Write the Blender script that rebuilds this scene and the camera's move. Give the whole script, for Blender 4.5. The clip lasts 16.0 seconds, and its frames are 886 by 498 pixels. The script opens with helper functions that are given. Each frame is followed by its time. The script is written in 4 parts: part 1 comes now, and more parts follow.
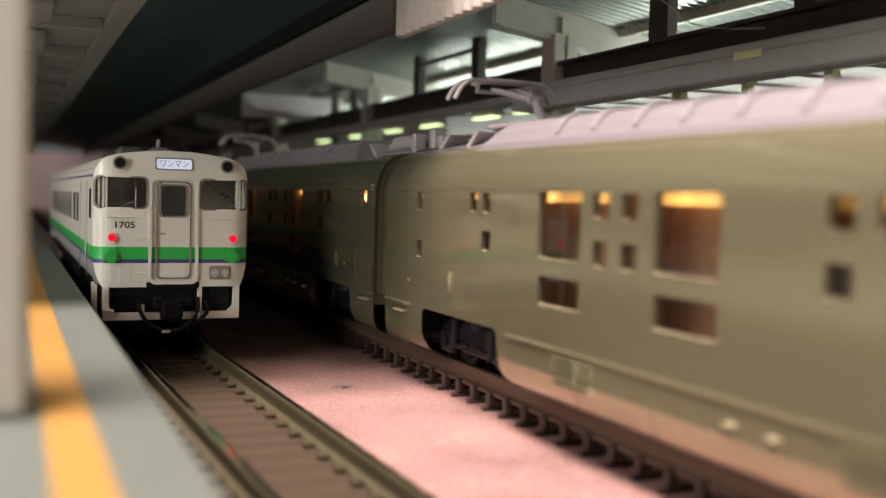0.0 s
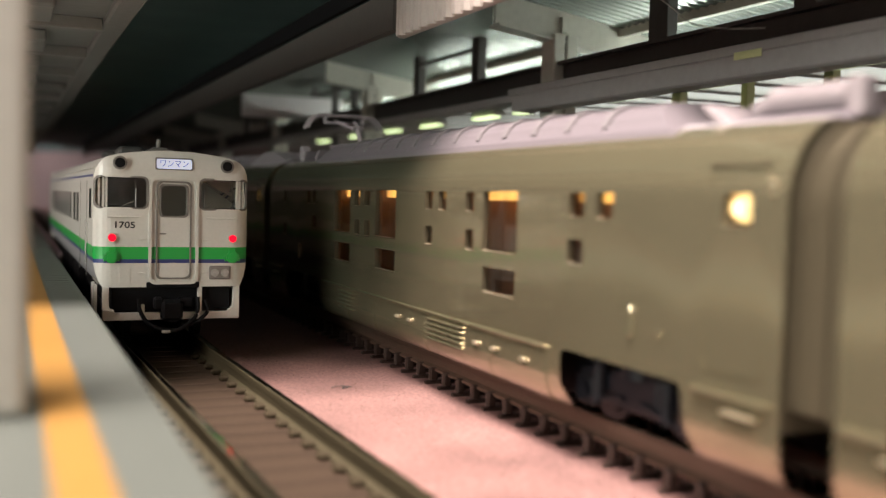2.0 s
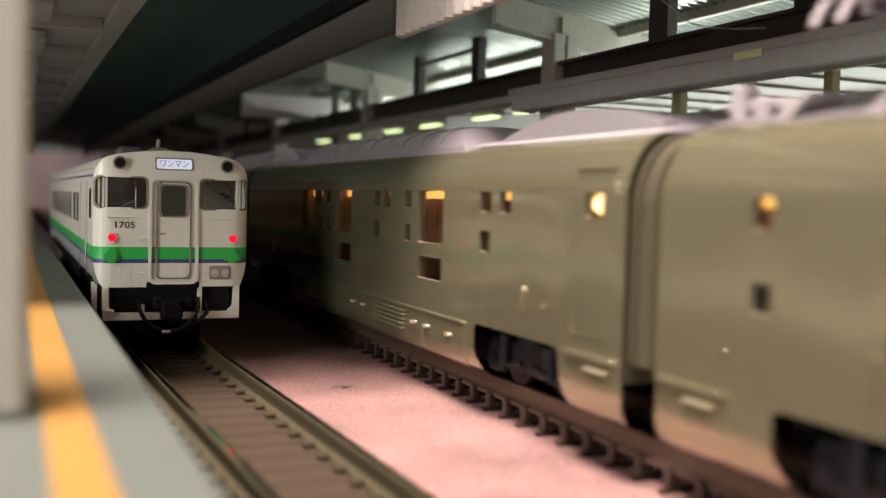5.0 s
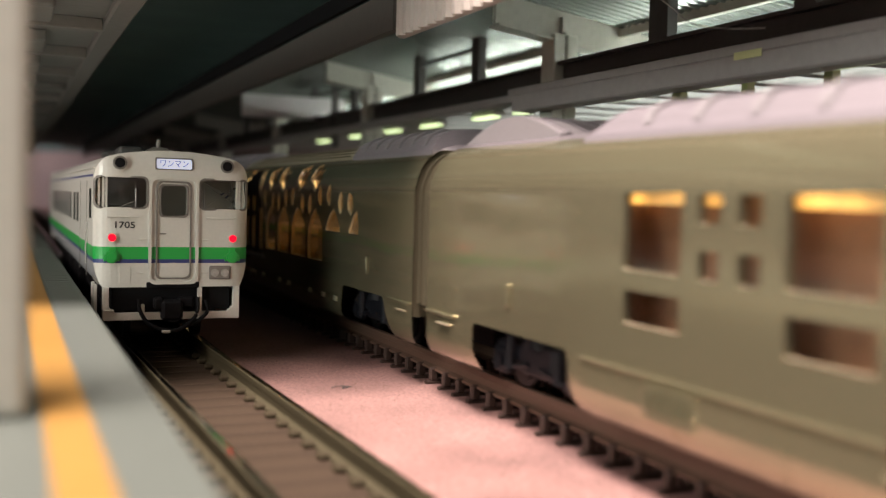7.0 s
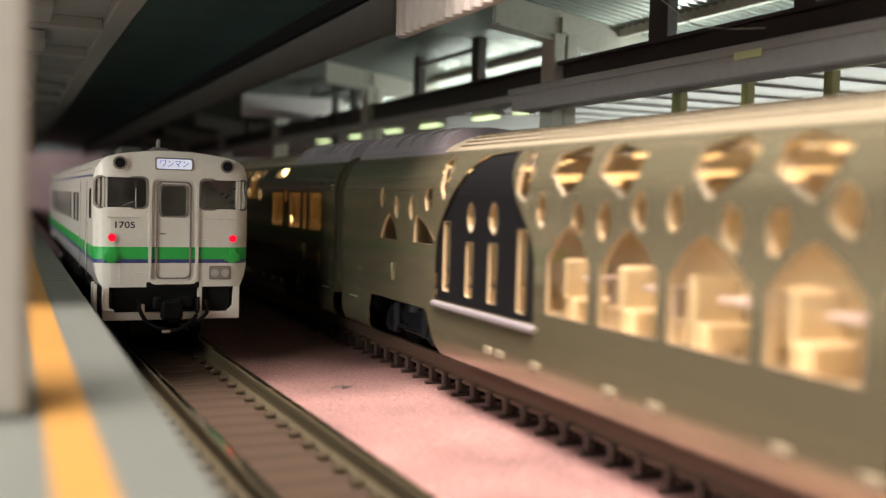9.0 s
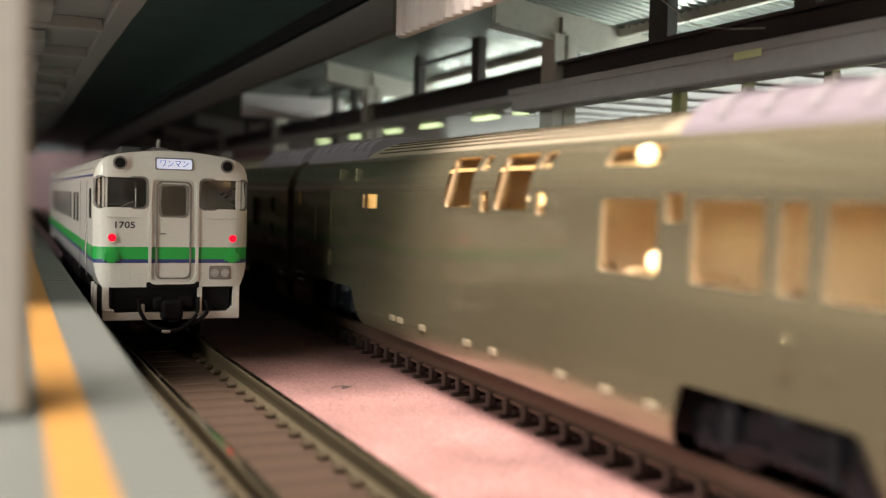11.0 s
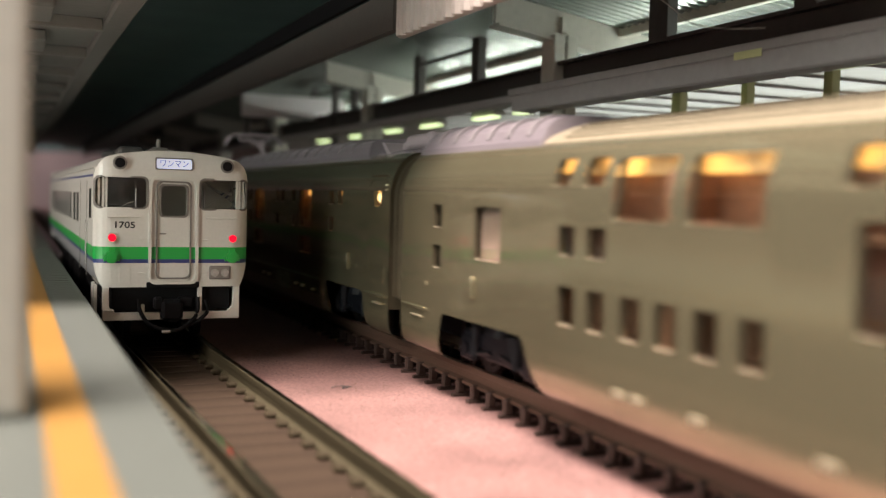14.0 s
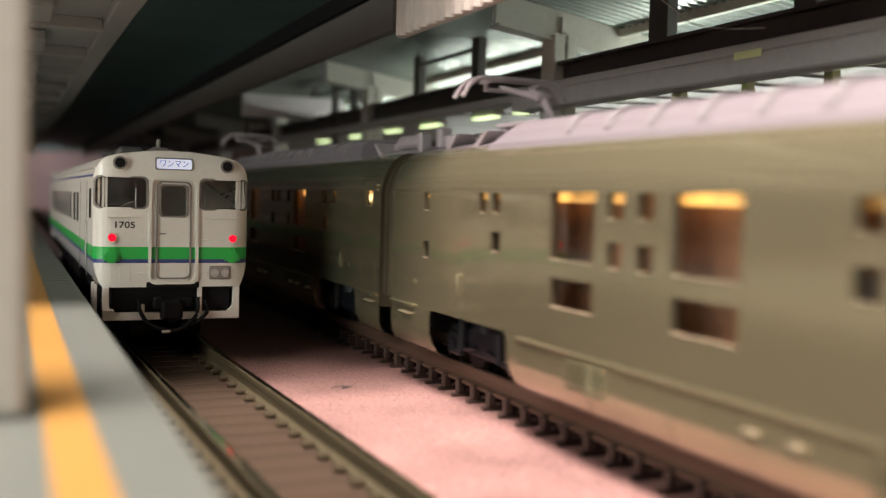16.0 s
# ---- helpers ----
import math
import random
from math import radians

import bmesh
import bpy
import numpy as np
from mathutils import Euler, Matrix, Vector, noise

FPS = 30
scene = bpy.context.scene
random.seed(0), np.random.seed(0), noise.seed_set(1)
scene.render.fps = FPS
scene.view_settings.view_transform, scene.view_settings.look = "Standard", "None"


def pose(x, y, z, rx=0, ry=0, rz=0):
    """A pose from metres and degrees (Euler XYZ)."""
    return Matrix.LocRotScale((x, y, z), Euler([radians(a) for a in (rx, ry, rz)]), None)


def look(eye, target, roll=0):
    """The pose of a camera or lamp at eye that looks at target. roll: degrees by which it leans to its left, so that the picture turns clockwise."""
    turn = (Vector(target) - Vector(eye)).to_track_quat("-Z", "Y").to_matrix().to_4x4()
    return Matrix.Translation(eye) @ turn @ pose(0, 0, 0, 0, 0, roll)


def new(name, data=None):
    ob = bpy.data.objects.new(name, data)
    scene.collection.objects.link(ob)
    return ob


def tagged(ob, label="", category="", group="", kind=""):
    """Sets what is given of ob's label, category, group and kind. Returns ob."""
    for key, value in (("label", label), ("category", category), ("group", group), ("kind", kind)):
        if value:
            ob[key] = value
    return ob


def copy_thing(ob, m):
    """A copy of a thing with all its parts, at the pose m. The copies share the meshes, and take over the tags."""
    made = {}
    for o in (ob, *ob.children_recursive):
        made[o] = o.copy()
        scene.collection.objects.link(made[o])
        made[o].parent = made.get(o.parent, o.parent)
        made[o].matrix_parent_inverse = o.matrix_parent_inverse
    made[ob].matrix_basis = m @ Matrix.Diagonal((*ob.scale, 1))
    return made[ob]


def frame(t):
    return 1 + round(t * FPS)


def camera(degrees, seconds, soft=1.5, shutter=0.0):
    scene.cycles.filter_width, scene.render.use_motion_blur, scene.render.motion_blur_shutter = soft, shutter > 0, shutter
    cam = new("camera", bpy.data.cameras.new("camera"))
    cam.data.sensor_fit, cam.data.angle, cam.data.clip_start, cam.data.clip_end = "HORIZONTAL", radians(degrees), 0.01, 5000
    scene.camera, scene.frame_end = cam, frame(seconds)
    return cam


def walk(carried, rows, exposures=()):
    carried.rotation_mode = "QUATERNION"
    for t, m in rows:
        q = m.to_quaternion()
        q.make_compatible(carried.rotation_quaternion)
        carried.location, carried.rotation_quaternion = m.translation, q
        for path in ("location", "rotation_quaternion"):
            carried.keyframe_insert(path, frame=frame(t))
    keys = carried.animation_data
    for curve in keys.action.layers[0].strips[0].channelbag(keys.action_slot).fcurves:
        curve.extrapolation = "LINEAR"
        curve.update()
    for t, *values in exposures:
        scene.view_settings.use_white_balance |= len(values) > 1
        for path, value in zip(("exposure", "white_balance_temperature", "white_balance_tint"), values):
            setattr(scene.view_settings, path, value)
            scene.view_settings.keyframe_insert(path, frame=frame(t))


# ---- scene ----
# All sizes below are in millimetres of a 1:150 model railway; U turns them into metres.
U = 0.001
EYE = (0.0, 0.0, 20.08)
YAW, PITCH, ROLL = 23.997, 2.9225, 1.5724
cam = camera(48.704, 16.0, soft=1.3, shutter=0.5)
cam.data.dof.use_dof = True
cam.data.dof.focus_distance = 0.128
cam.data.dof.aperture_fstop = 26.0
_dir = Vector((math.sin(radians(YAW)) * math.cos(radians(PITCH)), math.cos(radians(YAW)) * math.cos(radians(PITCH)), -math.sin(radians(PITCH))))
_at = look(Vector(EYE) * U, (Vector(EYE) + _dir * 100) * U, ROLL)
walk(cam, [(0.0, _at), (16.0, _at)], exposures=[(0.0, 0.0), (16.0, 0.0)])

# ---- light: a dim exhibition room, lamps above the near end of the tracks ----
world = bpy.data.worlds.new("room_light")
scene.world = world
world.use_nodes = True
world.node_tree.nodes["Background"].inputs[0].default_value = (0.60, 0.65, 0.61, 1)
world.node_tree.nodes["Background"].inputs[1].default_value = 0.035


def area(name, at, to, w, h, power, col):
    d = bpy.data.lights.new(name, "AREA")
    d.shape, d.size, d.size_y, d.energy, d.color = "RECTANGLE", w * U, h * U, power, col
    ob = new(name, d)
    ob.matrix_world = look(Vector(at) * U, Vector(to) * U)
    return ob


area("show_case_lamp", (-175, 68, 152), (30, 84, 0), 190, 60, 0.46, (1.0, 0.85, 0.765))
area("ceiling_lamp", (-52, 16, 330), (40, 52, 0), 100, 120, 5.1, (1.0, 0.83, 0.76))
area("room_lamp", (-290, -90, 62), (25, 118, 14), 150, 50, 0.62, (0.92, 1.0, 0.92))
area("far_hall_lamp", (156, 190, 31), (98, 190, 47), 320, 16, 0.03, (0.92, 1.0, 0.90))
area("canopy_lamp", (107, 170, 41.0), (80, 170, 53), 300, 2, 0.04, (0.92, 1.0, 0.90))
# unseen fill light, added to brighten the pink far wall
area("end_wall_fill", (31, 1050, 57), (34, 1145, 28), 30, 30, 0.07, (1.0, 0.92, 0.92))


# ---- materials ----
def material(name, base, rough=0.6, metal=0.0, grain=0.0, scale=400.0, vary=0.0, bump=0.0, glow=None, glow_power=0.0, trans=0.0, wide=25.0, coat=0.0, glow_vary=False, spec=0.5):
    """base: colour; vary: large stains; grain: fine speckle; scale: grains per metre."""
    m = bpy.data.materials.new(name)
    m.use_nodes = True
    nt = m.node_tree
    b = nt.nodes["Principled BSDF"]
    b.inputs["Base Color"].default_value = (*base, 1)
    b.inputs["Roughness"].default_value = rough
    b.inputs["Metallic"].default_value = metal
    b.inputs["Specular IOR Level"].default_value = spec
    b.inputs["Transmission Weight"].default_value = trans
    b.inputs["Coat Weight"].default_value = coat
    b.inputs["Coat Roughness"].default_value = 0.1
    if glow:
        b.inputs["Emission Color"].default_value = (*glow, 1)
        b.inputs["Emission Strength"].default_value = glow_power
    if grain or vary or bump:
        co = nt.nodes.new("ShaderNodeTexCoord")
        n1 = nt.nodes.new("ShaderNodeTexNoise")
        n1.inputs["Scale"].default_value, n1.inputs["Detail"].default_value = scale, 4
        n2 = nt.nodes.new("ShaderNodeTexNoise")
        n2.inputs["Scale"].default_value, n2.inputs["Detail"].default_value = wide, 5
        for n in (n1, n2):
            nt.links.new(co.outputs["Object"], n.inputs["Vector"])
        last = None
        for n, amount in ((n1, grain), (n2, vary)):
            if not amount:
                continue
            r = nt.nodes.new("ShaderNodeMapRange")
            r.inputs["From Min"].default_value, r.inputs["From Max"].default_value = 0.3, 0.7
            r.inputs["To Min"].default_value, r.inputs["To Max"].default_value = 1 - amount, 1 + amount
            nt.links.new(n.outputs["Fac"], r.inputs["Value"])
            x = nt.nodes.new("ShaderNodeVectorMath")
            x.operation = "SCALE"
            x.inputs[0].default_value = base
            if last:
                nt.links.new(last.outputs[0], x.inputs[0])
            nt.links.new(r.outputs[0], x.inputs["Scale"])
            last = x
        if last:
            nt.links.new(last.outputs[0], b.inputs["Base Color"])
        if vary:
            rr = nt.nodes.new("ShaderNodeMapRange")
            rr.inputs["To Min"].default_value, rr.inputs["To Max"].default_value = max(0.02, rough - 0.2 * rough), min(1, rough + 0.2 * rough)
            nt.links.new(n2.outputs["Fac"], rr.inputs["Value"])
            nt.links.new(rr.outputs[0], b.inputs["Roughness"])
        if bump:
            bp = nt.nodes.new("ShaderNodeBump")
            bp.inputs["Strength"].default_value, bp.inputs["Distance"].default_value = bump, 0.0002
            nt.links.new(n1.outputs["Fac"], bp.inputs["Height"])
            nt.links.new(bp.outputs[0], b.inputs["Normal"])
    if glow and glow_vary:
        co = nt.nodes.new("ShaderNodeTexCoord")
        n = nt.nodes.new("ShaderNodeTexNoise")
        n.inputs["Scale"].default_value, n.inputs["Detail"].default_value = 190, 3
        r = nt.nodes.new("ShaderNodeMapRange")
        r.inputs["From Min"].default_value, r.inputs["From Max"].default_value = 0.35, 0.68
        r.inputs["To Min"].default_value, r.inputs["To Max"].default_value = glow_power * 0.15, glow_power * 1.7
        nt.links.new(co.outputs["Object"], n.inputs["Vector"])
        nt.links.new(n.outputs["Fac"], r.inputs["Value"])
        nt.links.new(r.outputs[0], b.inputs["Emission Strength"])
    return m


M = dict(
    gold=material("champagne_gold_paint", (0.350, 0.318, 0.200), 0.19, 0.75, 0.03, 3000, 0.03, coat=0.65),
    gold_roof=material("matt_gold_roof_paint", (0.40, 0.355, 0.25), 0.38, 0.35, 0.03, 3000, 0.04, coat=0.2),
    gold_edge=material("pale_gold_edge", (0.52, 0.465, 0.33), 0.32, 0.6),
    roof_grey=material("purple_grey_roof_plastic", (0.18, 0.162, 0.178), 0.45, 0, 0.06, 2500, 0.05),
    part_grey=material("grey_roof_fitting_plastic", (0.22, 0.205, 0.215), 0.5, 0, 0.05, 2500),
    bellows=material("dark_olive_gangway_rubber", (0.062, 0.052, 0.030), 0.7, 0, 0.08, 2500, spec=0.3),
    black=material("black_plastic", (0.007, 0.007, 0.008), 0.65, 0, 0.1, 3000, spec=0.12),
    bogie=material("dark_blue_grey_bogie_plastic", (0.006, 0.007, 0.010), 0.42, 0, 0.12, 3000, bump=0.2, spec=0.3),
    rail_side=material("rusty_rail_side", (0.12, 0.074, 0.052), 0.6, 0.2, 0.12, 2500, 0.1),
    rail_green=material("dull_olive_rail_side", (0.052, 0.045, 0.026), 0.6, 0.0, 0.12, 2500, 0.1, spec=0.2),
    rail_top=material("polished_rail_head", (0.50, 0.45, 0.34), 0.10, 1.0, 0.1, 1500),
    rail_dull=material("dull_rail_head", (0.16, 0.11, 0.08), 0.4, 0.5, 0.1, 1500),
    sleeper=material("brown_plastic_sleeper", (0.05, 0.031, 0.024), 0.6, 0, 0.15, 2500, bump=0.2),
    ground=material("pink_brown_painted_trackbed", (0.240, 0.138, 0.125), 0.75, 0, 0.34, 2600, 0.24, bump=1.0, wide=90),
    bed=material("brown_track_infill", (0.041, 0.029, 0.020), 0.75, 0, 0.14, 2200, 0.12, bump=0.3, spec=0.12),
    platform=material("pale_green_grey_platform", (0.078, 0.091, 0.081), 0.5, 0, 0.05, 900, 0.06),
    yellow=material("yellow_warning_line", (0.255, 0.138, 0.030), 0.5, 0, 0.05, 900, 0.05),
    pillar=material("cream_painted_pillar", (0.33, 0.325, 0.29), 0.55, 0, 0.03, 900, 0.05),
    frame=material("beige_grey_steelwork", (0.55, 0.53, 0.47), 0.5, 0, 0.05, 900, 0.08),
    beam=material("dark_brown_girder", (0.055, 0.046, 0.042), 0.5, 0, 0.08, 900, 0.1),
    fascia=material("brown_grey_fascia", (0.082, 0.076, 0.068), 0.55, 0, 0.06, 900, 0.1),
    trough=material("mauve_grey_trough", (0.36, 0.32, 0.31), 0.5, 0, 0.05, 900, 0.08),
    sheet=material("grey_green_corrugated_sheet", (0.36, 0.385, 0.36), 0.24, 0.5, 0.05, 900, 0.08),
    rib=material("cream_corrugated_fascia", (0.42, 0.38, 0.345), 0.5, 0, 0.04, 900, 0.05),
    soffit=material("dark_green_board", (0.095, 0.17, 0.16), 0.55, 0, 0.15, 60, 0.2),
    tube=material("lamp_tube", (0.9, 0.95, 0.8), 0.4, glow=(0.82, 1.0, 0.50), glow_power=2.0),
    white=material("ivory_train_paint", (0.60, 0.585, 0.535), 0.32, 0, 0.03, 2500, 0.03, coat=0.2),
    green=material("green_stripe_paint", (0.012, 0.36, 0.06), 0.35, coat=0.2),
    blue=material("navy_stripe_paint", (0.035, 0.05, 0.17), 0.35),
    grey_paint=material("grey_train_paint", (0.29, 0.29, 0.30), 0.4, 0, 0.05, 2500),
    trim_grey=material("warm_grey_window_rubber", (0.18, 0.165, 0.148), 0.45, 0, 0.06, 2500),
    red=material("glowing_red_lens", (0.3, 0.004, 0.008), 0.3, glow=(1.0, 0.004, 0.025), glow_power=1.4, spec=0.05),
    sign=material("glowing_sign_panel", (0.7, 0.72, 0.8), 0.4, glow=(0.72, 0.76, 1.0), glow_power=0.5),
    sign_ink=material("blue_sign_lettering", (0.05, 0.08, 0.30), 0.5),
    ink=material("black_lettering", (0.02, 0.02, 0.02), 0.5),
    lens=material("clear_lamp_lens", (0.42, 0.41, 0.38), 0.25, 0.2, 0.1, 2500),
    glass=material("smoked_window_glass", (0.55, 0.52, 0.46), 0.03, trans=1.0),
    glass_clear=material("clear_window_glass", (0.95, 0.93, 0.88), 0.02, trans=1.0),
    wood=material("reddish_interior_plastic", (0.29, 0.16, 0.105), 0.5, 0, 0.1, 900, 0.15),
    cream=material("cream_interior_plastic", (0.56, 0.42, 0.24), 0.5, 0, 0.05, 900, 0.1),
    pale=material("pale_interior_curtain", (0.40, 0.31, 0.27), 0.7, 0, 0.05, 900, 0.1),
    led=material("warm_led_strip", (1.0, 0.8, 0.5), 0.5, glow=(1.0, 0.50, 0.12), glow_power=2.7, glow_vary=True),
    led_bright=material("bright_led_strip", (1.0, 0.85, 0.6), 0.5, glow=(1.0, 0.64, 0.25), glow_power=1.75),
    window_glow=material("amber_window_glow", (0.8, 0.6, 0.3), 0.6, glow=(1.0, 0.52, 0.12), glow_power=0.75),
    cab=material("dim_cab_interior", (0.20, 0.19, 0.165), 0.6, 0, 0.1, 900),
    dark_glass=material("dark_glazing", (0.008, 0.008, 0.009), 0.5, spec=0.1),
    vent=material("dark_grey_roof_vent", (0.06, 0.06, 0.058), 0.55, 0, 0.1, 2000),
    frame_dim=material("grey_canopy_paint", (0.19, 0.208, 0.198), 0.5, 0, 0.06, 900, 0.1),
    sleeper_near=material("brown_flush_sleeper", (0.050, 0.035, 0.024), 0.7, 0, 0.14, 2500, 0.1, bump=0.2, spec=0.12),
    chair=material("dark_olive_rail_chair", (0.046, 0.037, 0.022), 0.75, 0, 0.15, 2500, 0.1, bump=0.2, spec=0.12),
    soffit_pale=material("pale_green_soffit", (0.45, 0.50, 0.45), 0.22, 0, 0.05, 300, 0.2),
    pale_yellow=material("pale_yellow_plate", (0.62, 0.60, 0.30), 0.5),
    board_white=material("white_board", (0.75, 0.70, 0.72), 0.6, 0, 0.05, 200, 0.1),
    pipe_pale=material("pale_mauve_plastic", (0.32, 0.285, 0.30), 0.5, 0, 0.04, 2500),
    wheel=material("dark_blackened_wheel", (0.03, 0.03, 0.032), 0.35, 0.8, 0.1, 2500),
    bulb=material("warm_bulb", (1.0, 0.9, 0.7), 0.4, glow=(1.0, 0.68, 0.28), glow_power=4.5),
    side_glass=material("pale_side_glazing", (0.30, 0.31, 0.28), 0.12, 0, 0.1, 300, 0.15, coat=0.4),
    wall=material("dim_room_wall", (0.10, 0.085, 0.085), 0.8, 0, 0.05, 20, 0.1),
    pink_wall=material("pale_pink_wall", (0.42, 0.31, 0.30), 0.8, 0, 0.05, 40, 0.1),
)


# ---- building helpers ----
def part(name, bm, mat, parent=None, label="", smooth=False):
    bmesh.ops.scale(bm, vec=(U, U, U), verts=bm.verts)
    me = bpy.data.meshes.new(name)
    bm.to_mesh(me)
    bm.free()
    for p in me.polygons:
        p.use_smooth = smooth
    for mm in (mat if isinstance(mat, (list, tuple)) else [mat]):
        me.materials.append(mm)
    ob = new(name, me)
    if parent:
        ob.parent = parent
    if label:
        ob["label"] = label
    return ob


def thing(name, label, category, at=(0, 0, 0), group="", kind="", turn=0):
    e = new(name)
    e.empty_display_size = 0.005
    e.matrix_basis = pose(at[0] * U, at[1] * U, at[2] * U, 0, 0, turn)
    return tagged(e, label, category, group, kind)


def place(ob, x, y, z, rx=0, ry=0, rz=0):
    ob.matrix_basis = pose(x * U, y * U, z * U, rx, ry, rz)
    return ob


def box(x0, x1, y0, y1, z0, z1, bevel=0.0, bm=None, seg=1):
    own = bm is None
    b = bmesh.new()
    bmesh.ops.create_cube(b, size=1.0)
    for v in b.verts:
        v.co = Vector(((x0 + x1) / 2 + v.co.x * (x1 - x0), (y0 + y1) / 2 + v.co.y * (y1 - y0), (z0 + z1) / 2 + v.co.z * (z1 - z0)))
    if bevel:
        bmesh.ops.bevel(b, geom=b.edges[:], offset=bevel, segments=seg, affect="EDGES", profile=0.5)
    if own:
        return b
    return merge(bm, b)


def merge(bm, other):
    me = bpy.data.meshes.new("tmp")
    other.to_mesh(me)
    other.free()
    bm.from_mesh(me)
    bpy.data.meshes.remove(me)
    return bm


def rod(p, q, r, bm=None, seg=10, r2=None):
    own = bm is None
    b = bmesh.new()
    p, q = Vector(p), Vector(q)
    bmesh.ops.create_cone(b, cap_ends=True, segments=seg, radius1=r, radius2=r if r2 is None else r2, depth=(q - p).length)
    m = Matrix.Translation((p + q) / 2) @ (q - p).to_track_quat("Z", "Y").to_matrix().to_4x4()
    bmesh.ops.transform(b, matrix=m, verts=b.verts)
    if own:
        return b
    return merge(bm, b)


def pipe(points, r, bm=None, seg=8):
    """One tube swept through the points, closed at both ends."""
    bm = bm or bmesh.new()
    pts = [Vector(p) for p in points]
    rings = []
    for i, p in enumerate(pts):
        way = (pts[min(i + 1, len(pts) - 1)] - pts[max(i - 1, 0)]).normalized()
        side = way.cross(Vector((0, 0, 1)) if abs(way.z) < 0.95 else Vector((1, 0, 0))).normalized()
        up = side.cross(way)
        rings.append([bm.verts.new(p + (side * math.cos(a) + up * math.sin(a)) * r) for a in (2 * math.pi * k / seg for k in range(seg))])
    for a, b in zip(rings, rings[1:]):
        for k in range(seg):
            bm.faces.new((a[k], a[(k + 1) % seg], b[(k + 1) % seg], b[k]))
    bm.faces.new(rings[0][::-1]), bm.faces.new(rings[-1])
    bmesh.ops.recalc_face_normals(bm, faces=bm.faces[:])
    return bm


def arc_points(points, n=6):
    """A smooth line through the points."""
    pts = [Vector(p) for p in points]
    ext = [pts[0] * 2 - pts[1]] + pts + [pts[-1] * 2 - pts[-2]]
    out = []
    for a, b, c, d in zip(ext, ext[1:], ext[2:], ext[3:]):
        for i in range(n):
            t = i / n
            out.append(0.5 * ((2 * b) + (c - a) * t + (2 * a - 5 * b + 4 * c - d) * t * t + (3 * b - a - 3 * c + d) * t ** 3))
    return out + [pts[-1]]


def extrude(outline, axis, a, b, bevel=0.0):
    """A flat outline (pairs) drawn out along an axis: 'x' takes (y, z), 'y' takes (x, z), 'z' takes (x, y)."""
    bm = bmesh.new()
    put = {"x": lambda p, w: (w, p[0], p[1]), "y": lambda p, w: (p[0], w, p[1]), "z": lambda p, w: (p[0], p[1], w)}[axis]
    lo = [bm.verts.new(put(p, a)) for p in outline]
    hi = [bm.verts.new(put(p, b)) for p in outline]
    n = len(outline)
    bm.faces.new(lo)
    bm.faces.new(hi[::-1])
    for i in range(n):
        bm.faces.new((lo[i], lo[(i + 1) % n], hi[(i + 1) % n], hi[i]))
    bmesh.ops.recalc_face_normals(bm, faces=bm.faces[:])
    if bevel:
        bmesh.ops.bevel(bm, geom=bm.edges[:], offset=bevel, segments=1, affect="EDGES")
    return bm


def rounded(x0, x1, z0, z1, r, n=4):
    """A rectangle with round corners, as pairs, counter-clockwise."""
    out = []
    for cx, cz, a in ((x1 - r, z0 + r, -90), (x1 - r, z1 - r, 0), (x0 + r, z1 - r, 90), (x0 + r, z0 + r, 180)):
        for i in range(n + 1):
            t = radians(a + 90 * i / n)
            out.append((cx + r * math.cos(t), cz + r * math.sin(t)))
    return out


# ---- the setting ----
GOLD_X, DIESEL_X, DIESEL_Y = 53.29, 19.33, 128.11
PLAT_X, PLAT_Z, GROUND_Z = 8.0, 7.95, -2.4
FAR = 1150.0
RAIL_UP = 1.2    # the gold train's rails lie higher


def setting():
    g = part("ground", box(-400, 500, -300, FAR, GROUND_Z - 5, GROUND_Z), M["ground"])
    tagged(g, "pink-brown painted layout board under the tracks", "ground", kind="structure")
    w = part("wall_far", box(-400, 500, FAR, FAR + 5, GROUND_Z, 260), M["pink_wall"])
    tagged(w, "pale pinkish wall at the far end of the layout", "wall", kind="structure")
    w = part("wall_east", box(420, 425, -300, FAR, GROUND_Z, 260), M["wall"])
    tagged(w, "dim wall behind the far platform", "wall", kind="structure")
    # unseen, added to keep side light out of the gap between the trains
    w = part("light_block_west", box(-66, -61, 262, FAR, GROUND_Z, 50), M["wall"])
    tagged(w, "unseen wall added behind the near platform to block light", "wall", kind="structure")
    # near platform
    p = thing("platform_near", "pale grey station platform with a yellow warning line", "platform", kind="structure")
    part("slab", box(-60, PLAT_X, -40, FAR - 5, PLAT_Z - 1.6, PLAT_Z, 0.15), M["platform"], p)
    part("edge_wall", box(-58, PLAT_X - 0.9, -40, FAR - 5, GROUND_Z, PLAT_Z - 1.6), M["fascia"], p, "dark recessed platform wall")
    part("warning_line", box(1.66, 4.06, -40, FAR - 6, PLAT_Z, PLAT_Z + 0.06), M["yellow"], p, "yellow painted warning line")
    bm = bmesh.new()
    for i in range(60):
        box(4.4, 7.5, 60 + i * 2.6, 61.3 + i * 2.6, PLAT_Z, PLAT_Z + 0.05, 0.02, bm)
    part("tactile_paving", bm, M["platform"], p, "raised tactile bars along the platform edge")
    # far platform
    p = thing("platform_far", "grey station platform behind the gold train", "platform", kind="structure")
    part("slab", box(65.5, 150, -60, FAR - 5, PLAT_Z - 1.6, PLAT_Z, 0.15), M["platform"], p)
    part("edge_wall", box(66.4, 149, -60, FAR - 5, GROUND_Z, PLAT_Z - 1.6), M["fascia"], p, "dark recessed platform wall")


